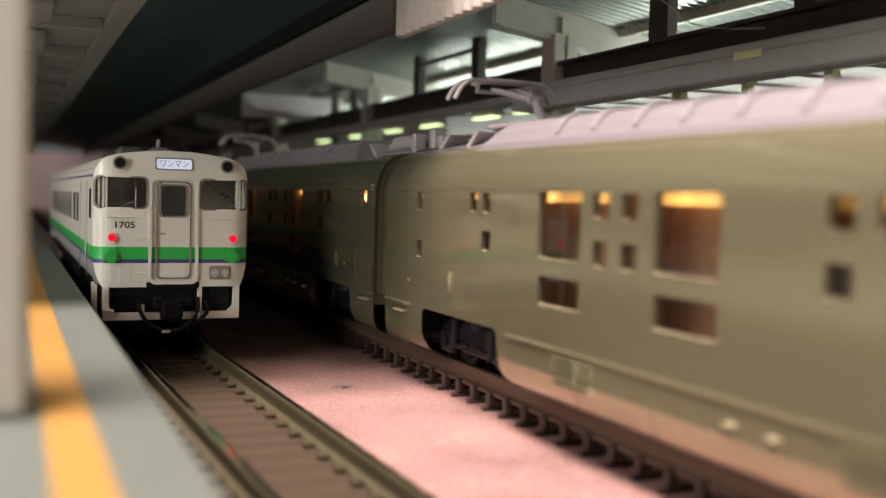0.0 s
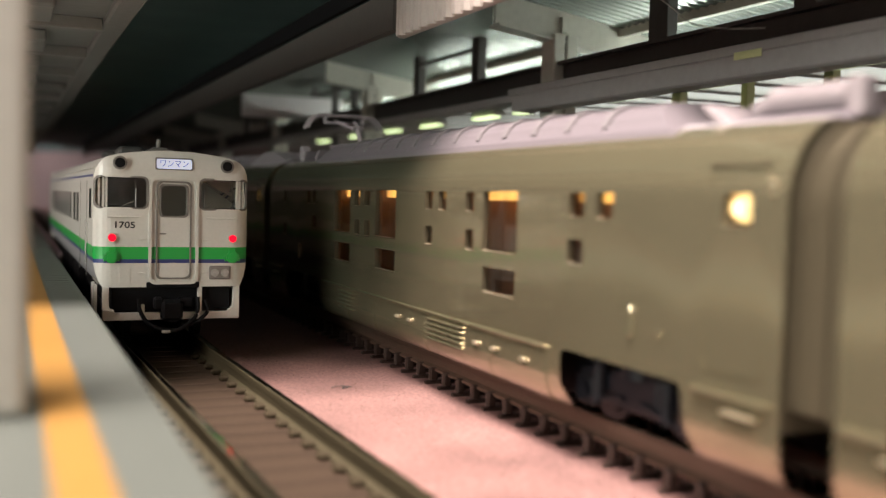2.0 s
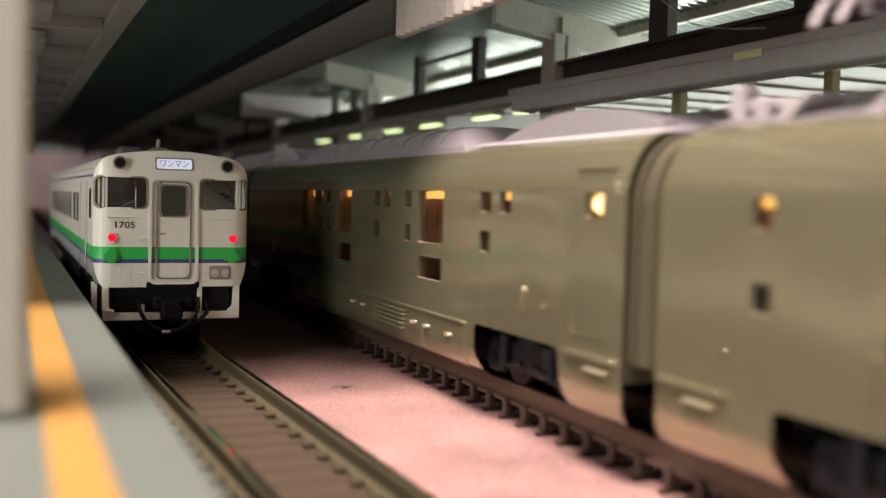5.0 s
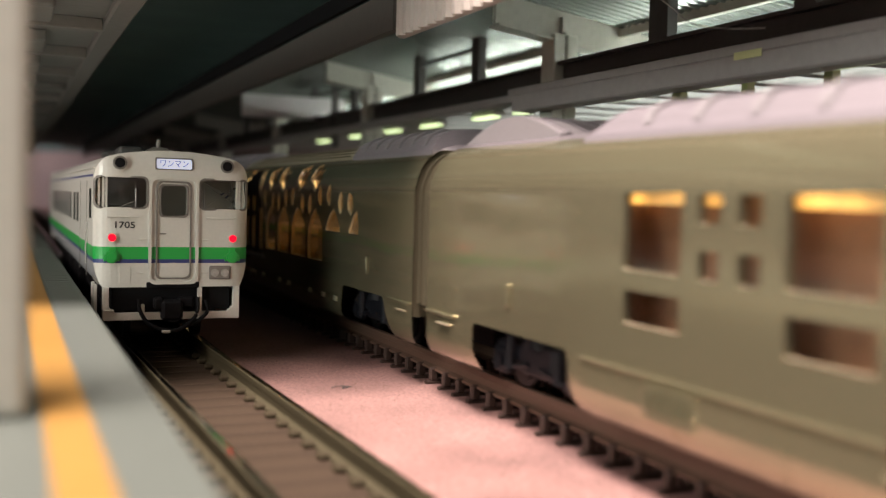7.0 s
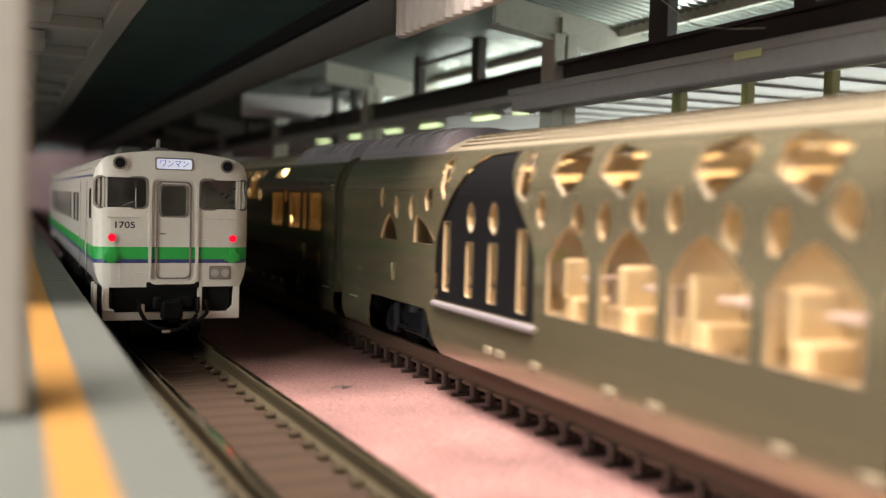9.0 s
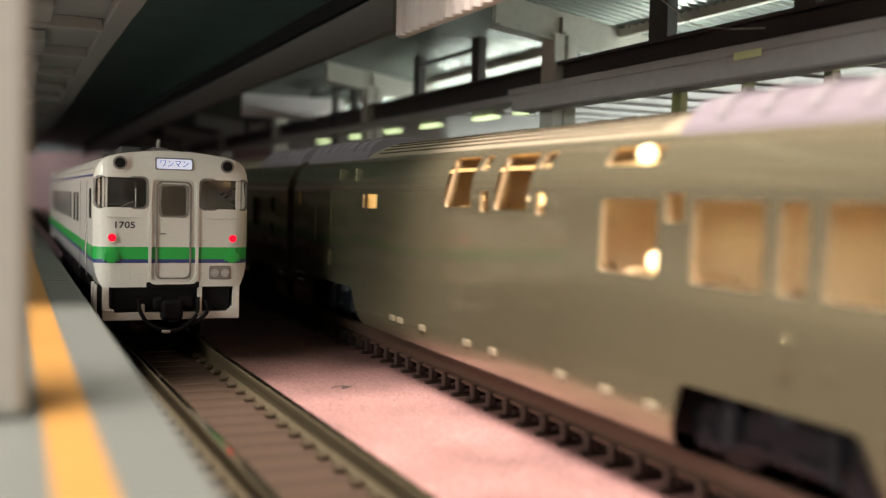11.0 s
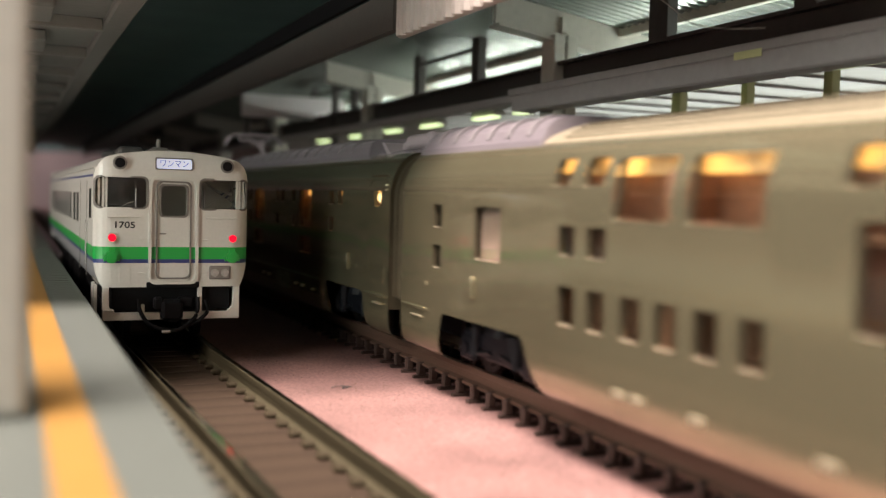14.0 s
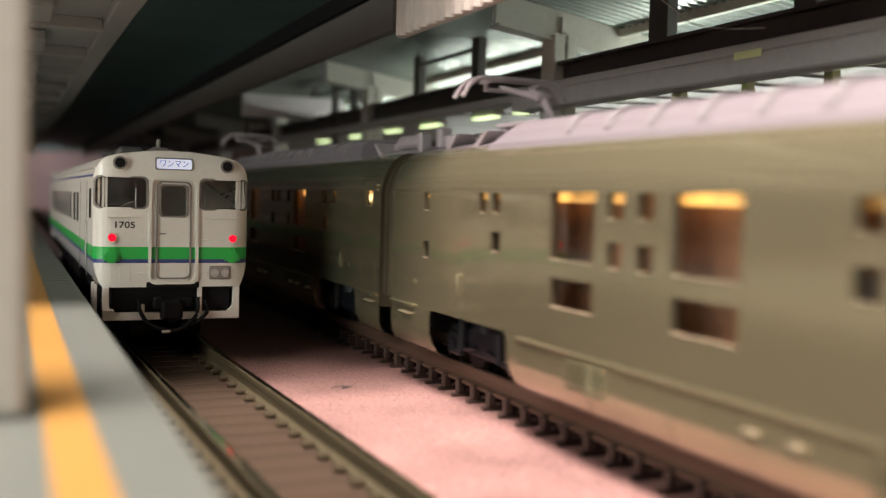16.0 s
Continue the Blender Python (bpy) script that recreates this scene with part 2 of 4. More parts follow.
def sleeper_mesh(w, long, high, half, out):
    b = box(-long, long, -w, w, GROUND_Z - 0.2, -2.0, 0.1)
    for s in (-1, 1):
        for o in (-1, 1):
            box(s * 4.85 + o * out - 0.55, s * 4.85 + o * out + 0.55, -half, half, -2.05, high, 0.2, b)
    return b


def track(name, x, side, tie, chair, w, high, half, label, filled=False, bend=0.0, up=0.0, long=8.1, first_y=12.4, pitch=4.1):
    """bend: how far the rails turn aside, for each unit of length, before the diesel's front; up: how far the rails stand above the datum."""
    t = thing(name, label, "railway track", (x, 0, 0), kind="structure")
    knee = 132.0
    off = lambda y: bend * max(0.0, knee - y)
    prof = [(-1.0, -2.0), (1.0, -2.0), (1.0, -1.75), (0.34, -1.5), (0.35, -0.7), (0.42, -0.6), (0.42, -0.08), (0.28, 0.0), (-0.28, 0.0), (-0.42, -0.08), (-0.42, -0.6), (-0.35, -0.7), (-0.34, -1.5), (-1.0, -1.75)]

    def run(outline, y0, y1):
        bm = extrude(outline, "y", y0, y1)
        for v in bm.verts:
            v.co.x += off(v.co.y)
        return bm

    for y0, y1 in ((-60, knee), (knee, 1135)):
        for s in (-1, 1):
            r = part("rail", run([(a + s * 4.85, z + up) for a, z in prof], y0, y1), [side, M["rail_top"] if filled else M["rail_dull"]], t)
            for p in r.data.polygons:
                p.material_index = 1 if p.center.z > (up - 0.01) * U and p.normal.z > 0.9 else 0
        if filled:
            part("infill", run([(-3.95, GROUND_Z), (3.95, GROUND_Z), (3.95, -2.06), (-3.95, -2.06)], y0, y1), M["bed"], t, "brown painted infill between the rails")
            part("shoulder", run([(-11.5, GROUND_Z), (-6.1, GROUND_Z), (-6.1, -2.1), (-11.5, -2.1)], y0, y1), side, t, "olive painted track shoulder")
    first = part("sleeper", sleeper_mesh(w, long, high, half, 1.35 if filled else 1.0), [tie, chair], t)
    for p in first.data.polygons:
        p.material_index = 1 if p.center.z > -1.99 * U else 0
    first.location = (off(first_y) * U, first_y * U, 0)
    for i in range(1, 160):
        o = new("sleeper", first.data)
        o.parent = t
        y = first_y + i * pitch
        o.location = (off(y) * U, y * U, 0)
    return t


CANOPY_X = 85.0


def canopy():
    """The steel canopy over the far platform and its track."""
    g = PLAT_Z
    for i in range(-1, 7):
        y = 51.8 + 93.0 * i
        c = thing("column", "beige grey steel canopy column on the far platform", "column", (CANOPY_X, y, g), "canopy columns")
        part("shaft", box(-2.3, -0.2, -2.2, 2.2, 0, 48 - g, 0.2), M["frame"], c)
        part("shaft", box(0.2, 2.3, -2.2, 2.2, 0, 48 - g, 0.2), M["frame"], c)
        part("web", box(-0.5, 0.5, -1.4, 1.4, 0, 47 - g), M["fascia"], c)
        part("cap_plate", box(-2.8, 2.8, -2.5, 2.5, 36.4 - g, 36.8 - g, 0.1), M["frame"], c)
        part("rafter", extrude([(-12.5, 48.9 - g), (18, 44.4 - g), (18, 49.4 - g), (-12.5, 54.2 - g)], "y", -0.5, 0.5), M["frame"], c)
        part("flange", extrude([(-12.5, 48.9 - g), (18, 44.4 - g), (18, 44.0 - g), (-12.5, 48.5 - g)], "y", -1.9, 1.9), M["frame"], c)
        part("stiffener", box(-0.5, 0.5, -1.5, -0.5, 48.5 - g, 51 - g), M["frame"], c)
    b = thing("girder", "dark brown lengthwise canopy girder", "girder", kind="structure")
    part("web", box(CANOPY_X - 0.4, CANOPY_X + 0.4, -60, 700, 39.6, 42.9), M["beam"], b)
    part("flange", box(CANOPY_X - 1.7, CANOPY_X + 1.7, -60, 700, 42.9, 43.4), M["beam"], b)
    part("flange", box(CANOPY_X - 1.7, CANOPY_X + 1.7, -60, 700, 39.1, 39.6), M["beam"], b)
    for y, lo, hi, w in ((88, 42.9, 54, 1.8), (116.2, 42.9, 54, 2.2), (176, 42.9, 54, 1.6), (206.5, 42.9, 54, 1.5), (252, 42.9, 53, 1.4), (269, 34, 56, 0.8), (290, 42.9, 53, 1.4), (345, 42.9, 53, 1.4), (383, 42.9, 53, 1.4)):
        p = part("post", box(CANOPY_X - 0.9, CANOPY_X + 0.9, y - w, y + w, lo, hi, 0.1), M["beam"], b, "dark hanger post")
    for y0, y1 in ((177.5, 205), (253, 289)):
        part("rail", box(CANOPY_X - 0.4, CANOPY_X + 0.4, y0, y1, 49.6, 50.5, 0.1), M["beam"], b)
    t = thing("cable_trough", "mauve grey lighting trough under the canopy girder", "cable trough", kind="structure")
    part("trough", box(CANOPY_X - 6.6, CANOPY_X - 2.6, -60, 149, 35.2, 38.9, 0.25), M["trough"], t)
    part("lip", box(CANOPY_X - 6.9, CANOPY_X - 6.4, -60, 150, 37.9, 39.1, 0.1), M["trough"], t)
    part("trough", box(CANOPY_X - 4.6, CANOPY_X - 2.6, 158, 700, 36.9, 38.6, 0.2), M["trough"], t)
    part("joint_box", box(CANOPY_X - 5.6, CANOPY_X - 2.6, 150.5, 159, 37.0, 38.4, 0.2), M["trough"], t)
    part("label_plate", box(CANOPY_X - 7.0, CANOPY_X - 6.9, 88.0, 92.6, 37.3, 38.2), M["pale_yellow"], t, "pale yellow plate")
    s = thing("canopy_roof", "grey green corrugated canopy roof", "roof", kind="structure")
    bm = bmesh.new()
    n = 1140
    pts = [(47.6, 45.8), (68.0, 55.2), (103.0, 50.0), (150.0, 44.0)]
    rows = []
    for i in range(n + 1):
        y = -60 + 760 * i / n
        w = 0.85 if i % 3 == 0 else -0.85
        rows.append([bm.verts.new((x, y, z + w)) for x, z in pts] + [bm.verts.new((x, y, z + w + 1.3)) for x, z in pts[::-1]])
    for a, c in zip(rows, rows[1:]):
        for j in range(8):
            bm.faces.new((a[j], a[(j + 1) % 8], c[(j + 1) % 8], c[j]))
    part("sheet", bm, M["sheet"], s)
    for x, z in ((58, 50.6), (97, 49.6)):
        part("purlin", box(x - 0.6, x + 0.6, -60, 700, z - 0.8, z + 0.8, 0.1), M["frame"], s)
    part("cable", pipe(arc_points([(70, 100, 46.5), (70, 94, 42.8), (70, 90.5, 40.6), (71, 86, 39.4), (74, 83, 39.3)], 6), 0.07), M["rib"], s, "thin white cable")
    f = part("soffit_panel", box(92, 130, -60, 700, 39.6, 40.2), M["soffit_pale"])
    tagged(f, "pale green glossy soffit over the far platform", "ceiling", kind="structure")
    j = thing("soffit_joints", "thin grey joint strips across the far soffit", "joint strip", kind="structure")
    for i in range(30):
        part("joint", box(92.2, 129.8, 60 + 12.5 * i, 60.5 + 12.5 * i, 39.3, 39.62), M["trough"], j)
    first = None
    for y in (92, 121, 144.5, 177, 197, 228, 255, 285, 320):
        if first is None:
            first = l = thing("ceiling_light", "short bright yellow green lamp under the far soffit", "ceiling light", (97.5, y, 38.0), "far platform lamps")
            part("housing", box(-1.0, 1.6, -5.6, 5.6, 0.55, 1.62, 0.1), M["rib"], l)
            part("diffuser", box(-1.4, 0.8, -5.0, 5.0, 0.2, 0.57, 0.1), M["tube"], l, "glowing diffuser")
        else:
            copy_thing(first, pose(97.5 * U, y * U, 38.0 * U))
    for y, w in ((138, 1.2), (121, 0.7), (104, 0.8)):
        p = thing("post", "pale yellow green post at the back of the far platform", "post", (105, y, PLAT_Z), "far platform posts")
        part("shaft", box(-0.8, 0.8, -w, w, 0, 39.6 - PLAT_Z, 0.1), M["pale_yellow"], p)
        part("foot_plate", box(-1.6, 1.6, -w - 0.8, w + 0.8, 0, 0.4, 0.1), M["trough"], p)
    f = thing("fascia", "brown grey fascia along the canopy edge", "fascia", kind="structure")
    part("board", box(46.0, 47.2, 121.5, 700, 42.1, 47.4), M["fascia"], f)
    # a solid strip: the shade of the gap is put into its black colour
    part("shadow_strip", box(45.2, 46.0, 121.5, 700, 47.6, 50.2), M["black"], f, "black strip standing for the shaded gap above the fascia")
    r = thing("ribbed_fascia", "cream corrugated fascia over the near end of the canopy", "fascia", kind="structure")
    prof = []
    y = -60.0
    while y < 119:
        prof += [(45.0, y), (45.0, y + 1.0), (45.7, y + 1.3), (45.7, y + 2.1)]
        y += 2.42
    prof += [(46.6, y), (46.6, -60)]
    part("sheet", extrude(prof, "z", 40.6, 60), M["rib"], r)
    w = part("hanging_board", box(62, 93, 285, 286.5, 42.6, 49.2, 0.2), M["board_white"])
    tagged(w, "white board hanging under the canopy far down the platform", "sign board")
    d = part("ceiling_board", box(0, 140, 94, FAR, 60, 62), M["soffit"])
    tagged(d, "dark green board above the tracks", "ceiling", kind="structure")


def near_canopy():
    c = thing("near_canopy", "grey canopy edge above the near platform", "canopy", kind="structure")
    part("edge_beam", box(11.6, 14.7, 98, 700, 42, 46, 0.3), M["frame_dim"], c)
    part("soffit", box(-12, 11.6, 98, 700, 43, 46), M["frame_dim"], c)
    for y in range(110, 400, 30):
        part("cross_beam", box(-11.5, 11.5, y, y + 2.0, 41.4, 43.0, 0.1), M["frame_dim"], c)
    for x in (-9.0, -3.5):
        part("conduit", rod((x, 98, 42.0), (x, 500, 42.0), 0.5), M["rib"], c, "pale conduit under the canopy")
    for y in range(124, 400, 30):
        part("lamp_case", box(2.0, 5.0, y, y + 12, 41.2, 43.0, 0.3), M["frame_dim"], c, "unlit lamp case")
    p = thing("pillar", "pale grey green painted pillar on the near platform", "pillar", (0, 0, PLAT_Z))
    part("shaft", box(-7, 1.0, 55, 62, 0, 44 - PLAT_Z, 0.6, None, 3), M["pillar"], p)


# ---- the gold sleeper train ----
PITCH_CAR = 134.0
HALF = [(2.35, 8.3), (2.6, 8.75), (2.95, 9.1), (3.4, 9.36), (4.0, 9.53), (4.8, 9.61), (6.0, 9.65), (8.0, 9.67), (20.6, 9.67), (21.4, 9.58), (22.2, 9.4), (23.0, 9.12), (23.7, 8.8), (24.3, 8.42), (24.8, 7.98), (25.2, 7.5), (25.55, 6.95), (25.85, 6.3)]


def half_at(z):
    return float(np.interp(z, [a for a, b in HALF], [b for a, b in HALF]))


def rect(u0, u1, z0, z1, r=0.25):
    return rounded(u0, u1, z0, z1, r, 2)


def arch(u0, u1, z0, z1, tip=0.5, eave=0.6):
    zs, um = z0 + eave * (z1 - z0), u0 + tip * (u1 - u0)
    return [(u0, z0), (u1, z0), (u1, zs), ((u1 + um) / 2 + 0.12, (zs + z1) / 2 + 0.35), (um, z1), ((u0 + um) / 2 - 0.12, (zs + z1) / 2 + 0.35), (u0, zs)]


def leaf(u0, u1, z0, z1, lean=0.0):
    um, w, h = (u0 + u1) / 2, (u1 - u0) * 0.42, z1 - z0
    return [(um - lean * w, z0), (um + 0.8 * w, z0 + 0.25 * h), (um + w, z0 + 0.55 * h), (um + 0.6 * w, z0 + 0.85 * h), (um + lean * w, z1), (um - 0.7 * w, z0 + 0.8 * h), (um - w, z0 + 0.45 * h), (um - 0.75 * w, z0 + 0.2 * h)]


def kite(u0, u1, low, top):
    return [(low, 20.5), (u1, 22.5), (u1, 24.2), (top, 25.1), (u0, 24.0), (u0, 22.5)]


def bogie_hole(u0, u1, slant):
    lo = 2.2
    if slant:          # trailers: one lower corner runs out obliquely
        return [(u0 - 3.6, lo), (u1 + 1.2, lo), (u1 + 0.8, 4.2), (u1, 7.1), (u1 - 0.5, 7.5), (u0 + 0.6, 7.5), (u0, 7.0), (u0 - 0.9, 5.4)]
    return [(u0 - 1.6, lo), (u1 - 1.4, lo), (u1 - 1.0, 3.4), (u1, 4.6), (u1, 7.0), (u1 - 0.5, 7.5), (u0 + 0.5, 7.5), (u0, 7.0), (u0 - 0.4, 4.6)]


def side_shell(outline, holes, shape=half_at, rows=(), step=9.0):
    """A side wall in (u, z) with true openings, bent to the car's profile; its outside faces -x."""
    from mathutils.geometry import delaunay_2d_cdt
    verts, edges, faces = [], [], []

    def ring(poly):
        i = len(verts)
        verts.extend(Vector(p) for p in poly)
        faces.append(list(range(i, i + len(poly))))

    ring(outline)
    for h in holes:
        ring(h)
    u0, u1 = min(p[0] for p in outline), max(p[0] for p in outline)
    for z in rows:
        n = max(2, int((u1 - u0) / step) + 1)
        i = len(verts)
        verts.extend(Vector((u0 + (u1 - u0) * j / (n - 1), z)) for j in range(n))
        edges.extend((i + j, i + j + 1) for j in range(n - 1))
    out = delaunay_2d_cdt(verts, edges, faces, 0, 1e-5)
    bm = bmesh.new()
    vs = [bm.verts.new((-shape(v.y), v.x, v.y)) for v in out[0]]
    for f, src in zip(out[2], out[5]):
        if 0 in src and not any(s > 0 for s in src):
            try:
                bm.faces.new([vs[i] for i in f])
            except ValueError:
                pass
    bmesh.ops.delete(bm, geom=[v for v in bm.verts if not v.link_faces], context="VERTS")
    bm.normal_update()
    for f in bm.faces:
        if f.normal.x > 0:
            f.normal_flip()
    return bm


def window(car, poly, glass, edge, depth=0.75, shape=half_at, label=""):
    """The reveal of an opening, with its pane set in."""
    bm = bmesh.new()
    n = len(poly)
    a = [bm.verts.new((-shape(z) - 0.03, u, z)) for u, z in poly]
    b = [bm.verts.new((-shape(z) + depth, u, z)) for u, z in poly]
    cu, cz = sum(p[0] for p in poly) / n, sum(p[1] for p in poly) / n
    grow = lambda p: (cu + (p[0] - cu) * 1.0 + (0.14 if p[0] > cu else -0.14), cz + (p[1] - cz) + (0.14 if p[1] > cz else -0.14))
    c = [bm.verts.new((-shape(p[1]) + 0.01, p[0], p[1])) for p in map(grow, poly)]
    for i in range(n):
        j = (i + 1) % n
        bm.faces.new((a[i], a[j], b[j], b[i]))
        bm.faces.new((c[i], c[j], a[j], a[i]))
    bmesh.ops.recalc_face_normals(bm, faces=bm.faces[:])
    # light painted into the reveal: pale sill, dark sides, cream sides behind clear glass
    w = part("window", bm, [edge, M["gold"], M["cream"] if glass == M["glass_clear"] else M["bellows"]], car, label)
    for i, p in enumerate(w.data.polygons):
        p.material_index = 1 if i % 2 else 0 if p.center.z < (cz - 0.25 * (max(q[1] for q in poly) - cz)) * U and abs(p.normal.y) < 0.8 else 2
    bm = bmesh.new()
    f1 = [bm.verts.new((-shape(z) + depth * 0.55, u, z)) for u, z in poly]
    f2 = [bm.verts.new((-shape(z) + depth * 0.55 + 0.25, u, z)) for u, z in poly]
    bm.faces.new(f1), bm.faces.new(f2[::-1])
    for i in range(n):
        bm.faces.new((f1[i], f1[(i + 1) % n], f2[(i + 1) % n], f2[i]))
    bmesh.ops.recalc_face_normals(bm, faces=bm.faces[:])
    p = part("pane", bm, glass, w)
    p.visible_shadow = False
    return w


def bogie(car, u):
    """Side frame with its axle boxes, springs and dampers, and two wheelsets."""
    x = -7.6
    bm = box(x, x + 1.2, u - 8.4, u + 8.4, 3.2, 4.9, 0.25)
    box(x - 0.2, x + 1.0, u - 3.2, u + 3.2, 2.2, 5.6, 0.3, bm)
    b = part("bogie", bm, M["bogie"], car, "dark blue grey moulded bogie side frame")
    part("bolster", box(x + 1.0, 6, u - 3, u + 3, 4.0, 8.0, 0.2), M["bogie"], b)
    part("air_spring", rod((x + 0.6, u, 5.0), (x + 0.6, u, 7.6), 1.7, None, 18), M["bogie"], b)
    part("yaw_damper", rod((x - 0.5, u - 1.0, 6.6), (x - 0.5, u + 6.6, 6.2), 0.42, None, 10), M["bogie"], b)
    for s in (-1, 1):
        bm = box(x - 0.35, x + 0.9, u + s * 7.0 - 1.5, u + s * 7.0 + 1.5, 1.6, 4.4, 0.35)
        rod((x - 0.6, u + s * 7.0, 2.87), (x, u + s * 7.0, 2.87), 0.85, bm, 14)
        part("axle_box", bm, M["bogie"], b)
        part("coil_spring", rod((x - 0.3, u + s * 4.6, 2.4), (x - 0.3, u + s * 4.6, 5.6), 0.55, None, 10), M["bogie"], b)
        part("bracket", box(x - 0.1, x + 0.6, u + s * 5.8 - 0.5, u + s * 5.8 + 0.5, 4.6, 6.4, 0.15), M["bogie"], b)
        part("brake_rod", rod((x - 0.25, u + s * 1.2, 3.2), (x - 0.25, u + s * 6.4, 2.3), 0.28, None, 8), M["bogie"], b)
        du = s * 7.0
        bm = rod((-4.9, u + du, 2.87), (-4.2, u + du, 2.87), 2.87, None, 24)
        rod((-5.3, u + du, 2.87), (-4.9, u + du, 2.87), 2.2, bm, 20)
        rod((4.2, u + du, 2.87), (4.9, u + du, 2.87), 2.87, bm, 24)
        rod((-4.2, u + du, 2.87), (4.2, u + du, 2.87), 0.6, bm, 10)
        part("wheelset", bm, M["wheel"], b, "dark steel wheelset")
    b.location.z = RAIL_UP * U
    return b


def skirt_fittings(car, rng, kind):
    """Handles, vents and catches moulded on the lower side."""
    lift = 0.42 if kind == "sleeper" else 0.16

    def stud(u, z, w, h, name="catch"):
        part(name, box(-half_at(z) - lift, -half_at(z) + 0.1, u - w / 2, u + w / 2, z - h / 2, z + h / 2, 0.07), M["gold_edge"] if name == "catch" else M["gold"], car)
    if kind == "sleeper":
        for u, z in ((40, 5.6), (44, 5.6), (62, 5.7), (66, 5.7), (34, 5.5)):
            stud(u, z, 0.9, 0.35)
        for k in range(5):
            stud(52, 6.6 - k * 0.55, 9.0, 0.22, "vent_slat")
            stud(86, 6.6 - k * 0.55, 6.0, 0.22, "vent_slat")
        part("skirt_ledge", box(-9.92, -9.1, 30.0, 97.9, 7.1, 7.42, 0.08), M["gold"], car)
        for u0, u1 in ((30.0, 41.0), (41.2, 57.6), (57.8, 74.4), (74.6, 85.2), (85.4, 97.9)):
            part("skirt_panel", extrude([(-9.74, 7.1), (-9.0, 7.1), (-7.8, 2.3), (-8.4, 2.3), (-8.86, 2.55), (-9.22, 2.92), (-9.48, 3.4), (-9.64, 4.0), (-9.72, 4.9)], "y", u0, u1, 0.06), M["gold"], car)
    else:
        for u in (31, 37, 44, 57, 63, 75, 82, 84.5):
            stud(u, 5.2, 1.5, 0.7)
    for u in (6.0, 127.0):
        stud(u, 7.5, 7.5, 0.35, "rail_strip")
        stud(u - 1.0, 6.5, 3.0, 0.22, "catch")
    for u in (17.5, 111.2):
        part("door_handle", box(-half_at(11) - 0.3, -half_at(11) + 0.05, u - 0.28, u + 0.28, 9.9, 12.2, 0.12), M["gold"], car)


def raised(car, u0, u1, mat, slope, pts, name="roof_hood", label=""):
    """A raised stretch of roof with sloping ends."""
    prof = pts + [(-a, z) for a, z in pts[-2::-1]]
    top, low = max(z for a, z in pts), min(z for a, z in pts)
    bm = extrude(prof, "y", u0, u1)
    mid = (u0 + u1) / 2
    for v in bm.verts:
        v.co.y += (1 if v.co.y < mid else -1) * slope * (v.co.z - low) / (top - low)
    return part(name, bm, mat, car, label)


def dome(car, u0, u1, h):
    n = 14
    pts = [(u0 + (u1 - u0) * i / n, 26.2 + h * math.sin(math.pi * (0.06 + 0.94 * i / n))) for i in range(n + 1)]
    part("roof_dome", extrude(pts + [(u1, 25.6), (u0, 25.6)], "x", -5.4, 5.4), M["part_grey"], car, "grey arched roof cover")
    for k in range(4):
        part("dome_rib", extrude([(a, z + 0.12) for a, z in pts] + [(a, z - 0.2) for a, z in pts[::-1]], "x", -4.6 + k * 2.6, -4.0 + k * 2.6), M["roof_grey"], car)


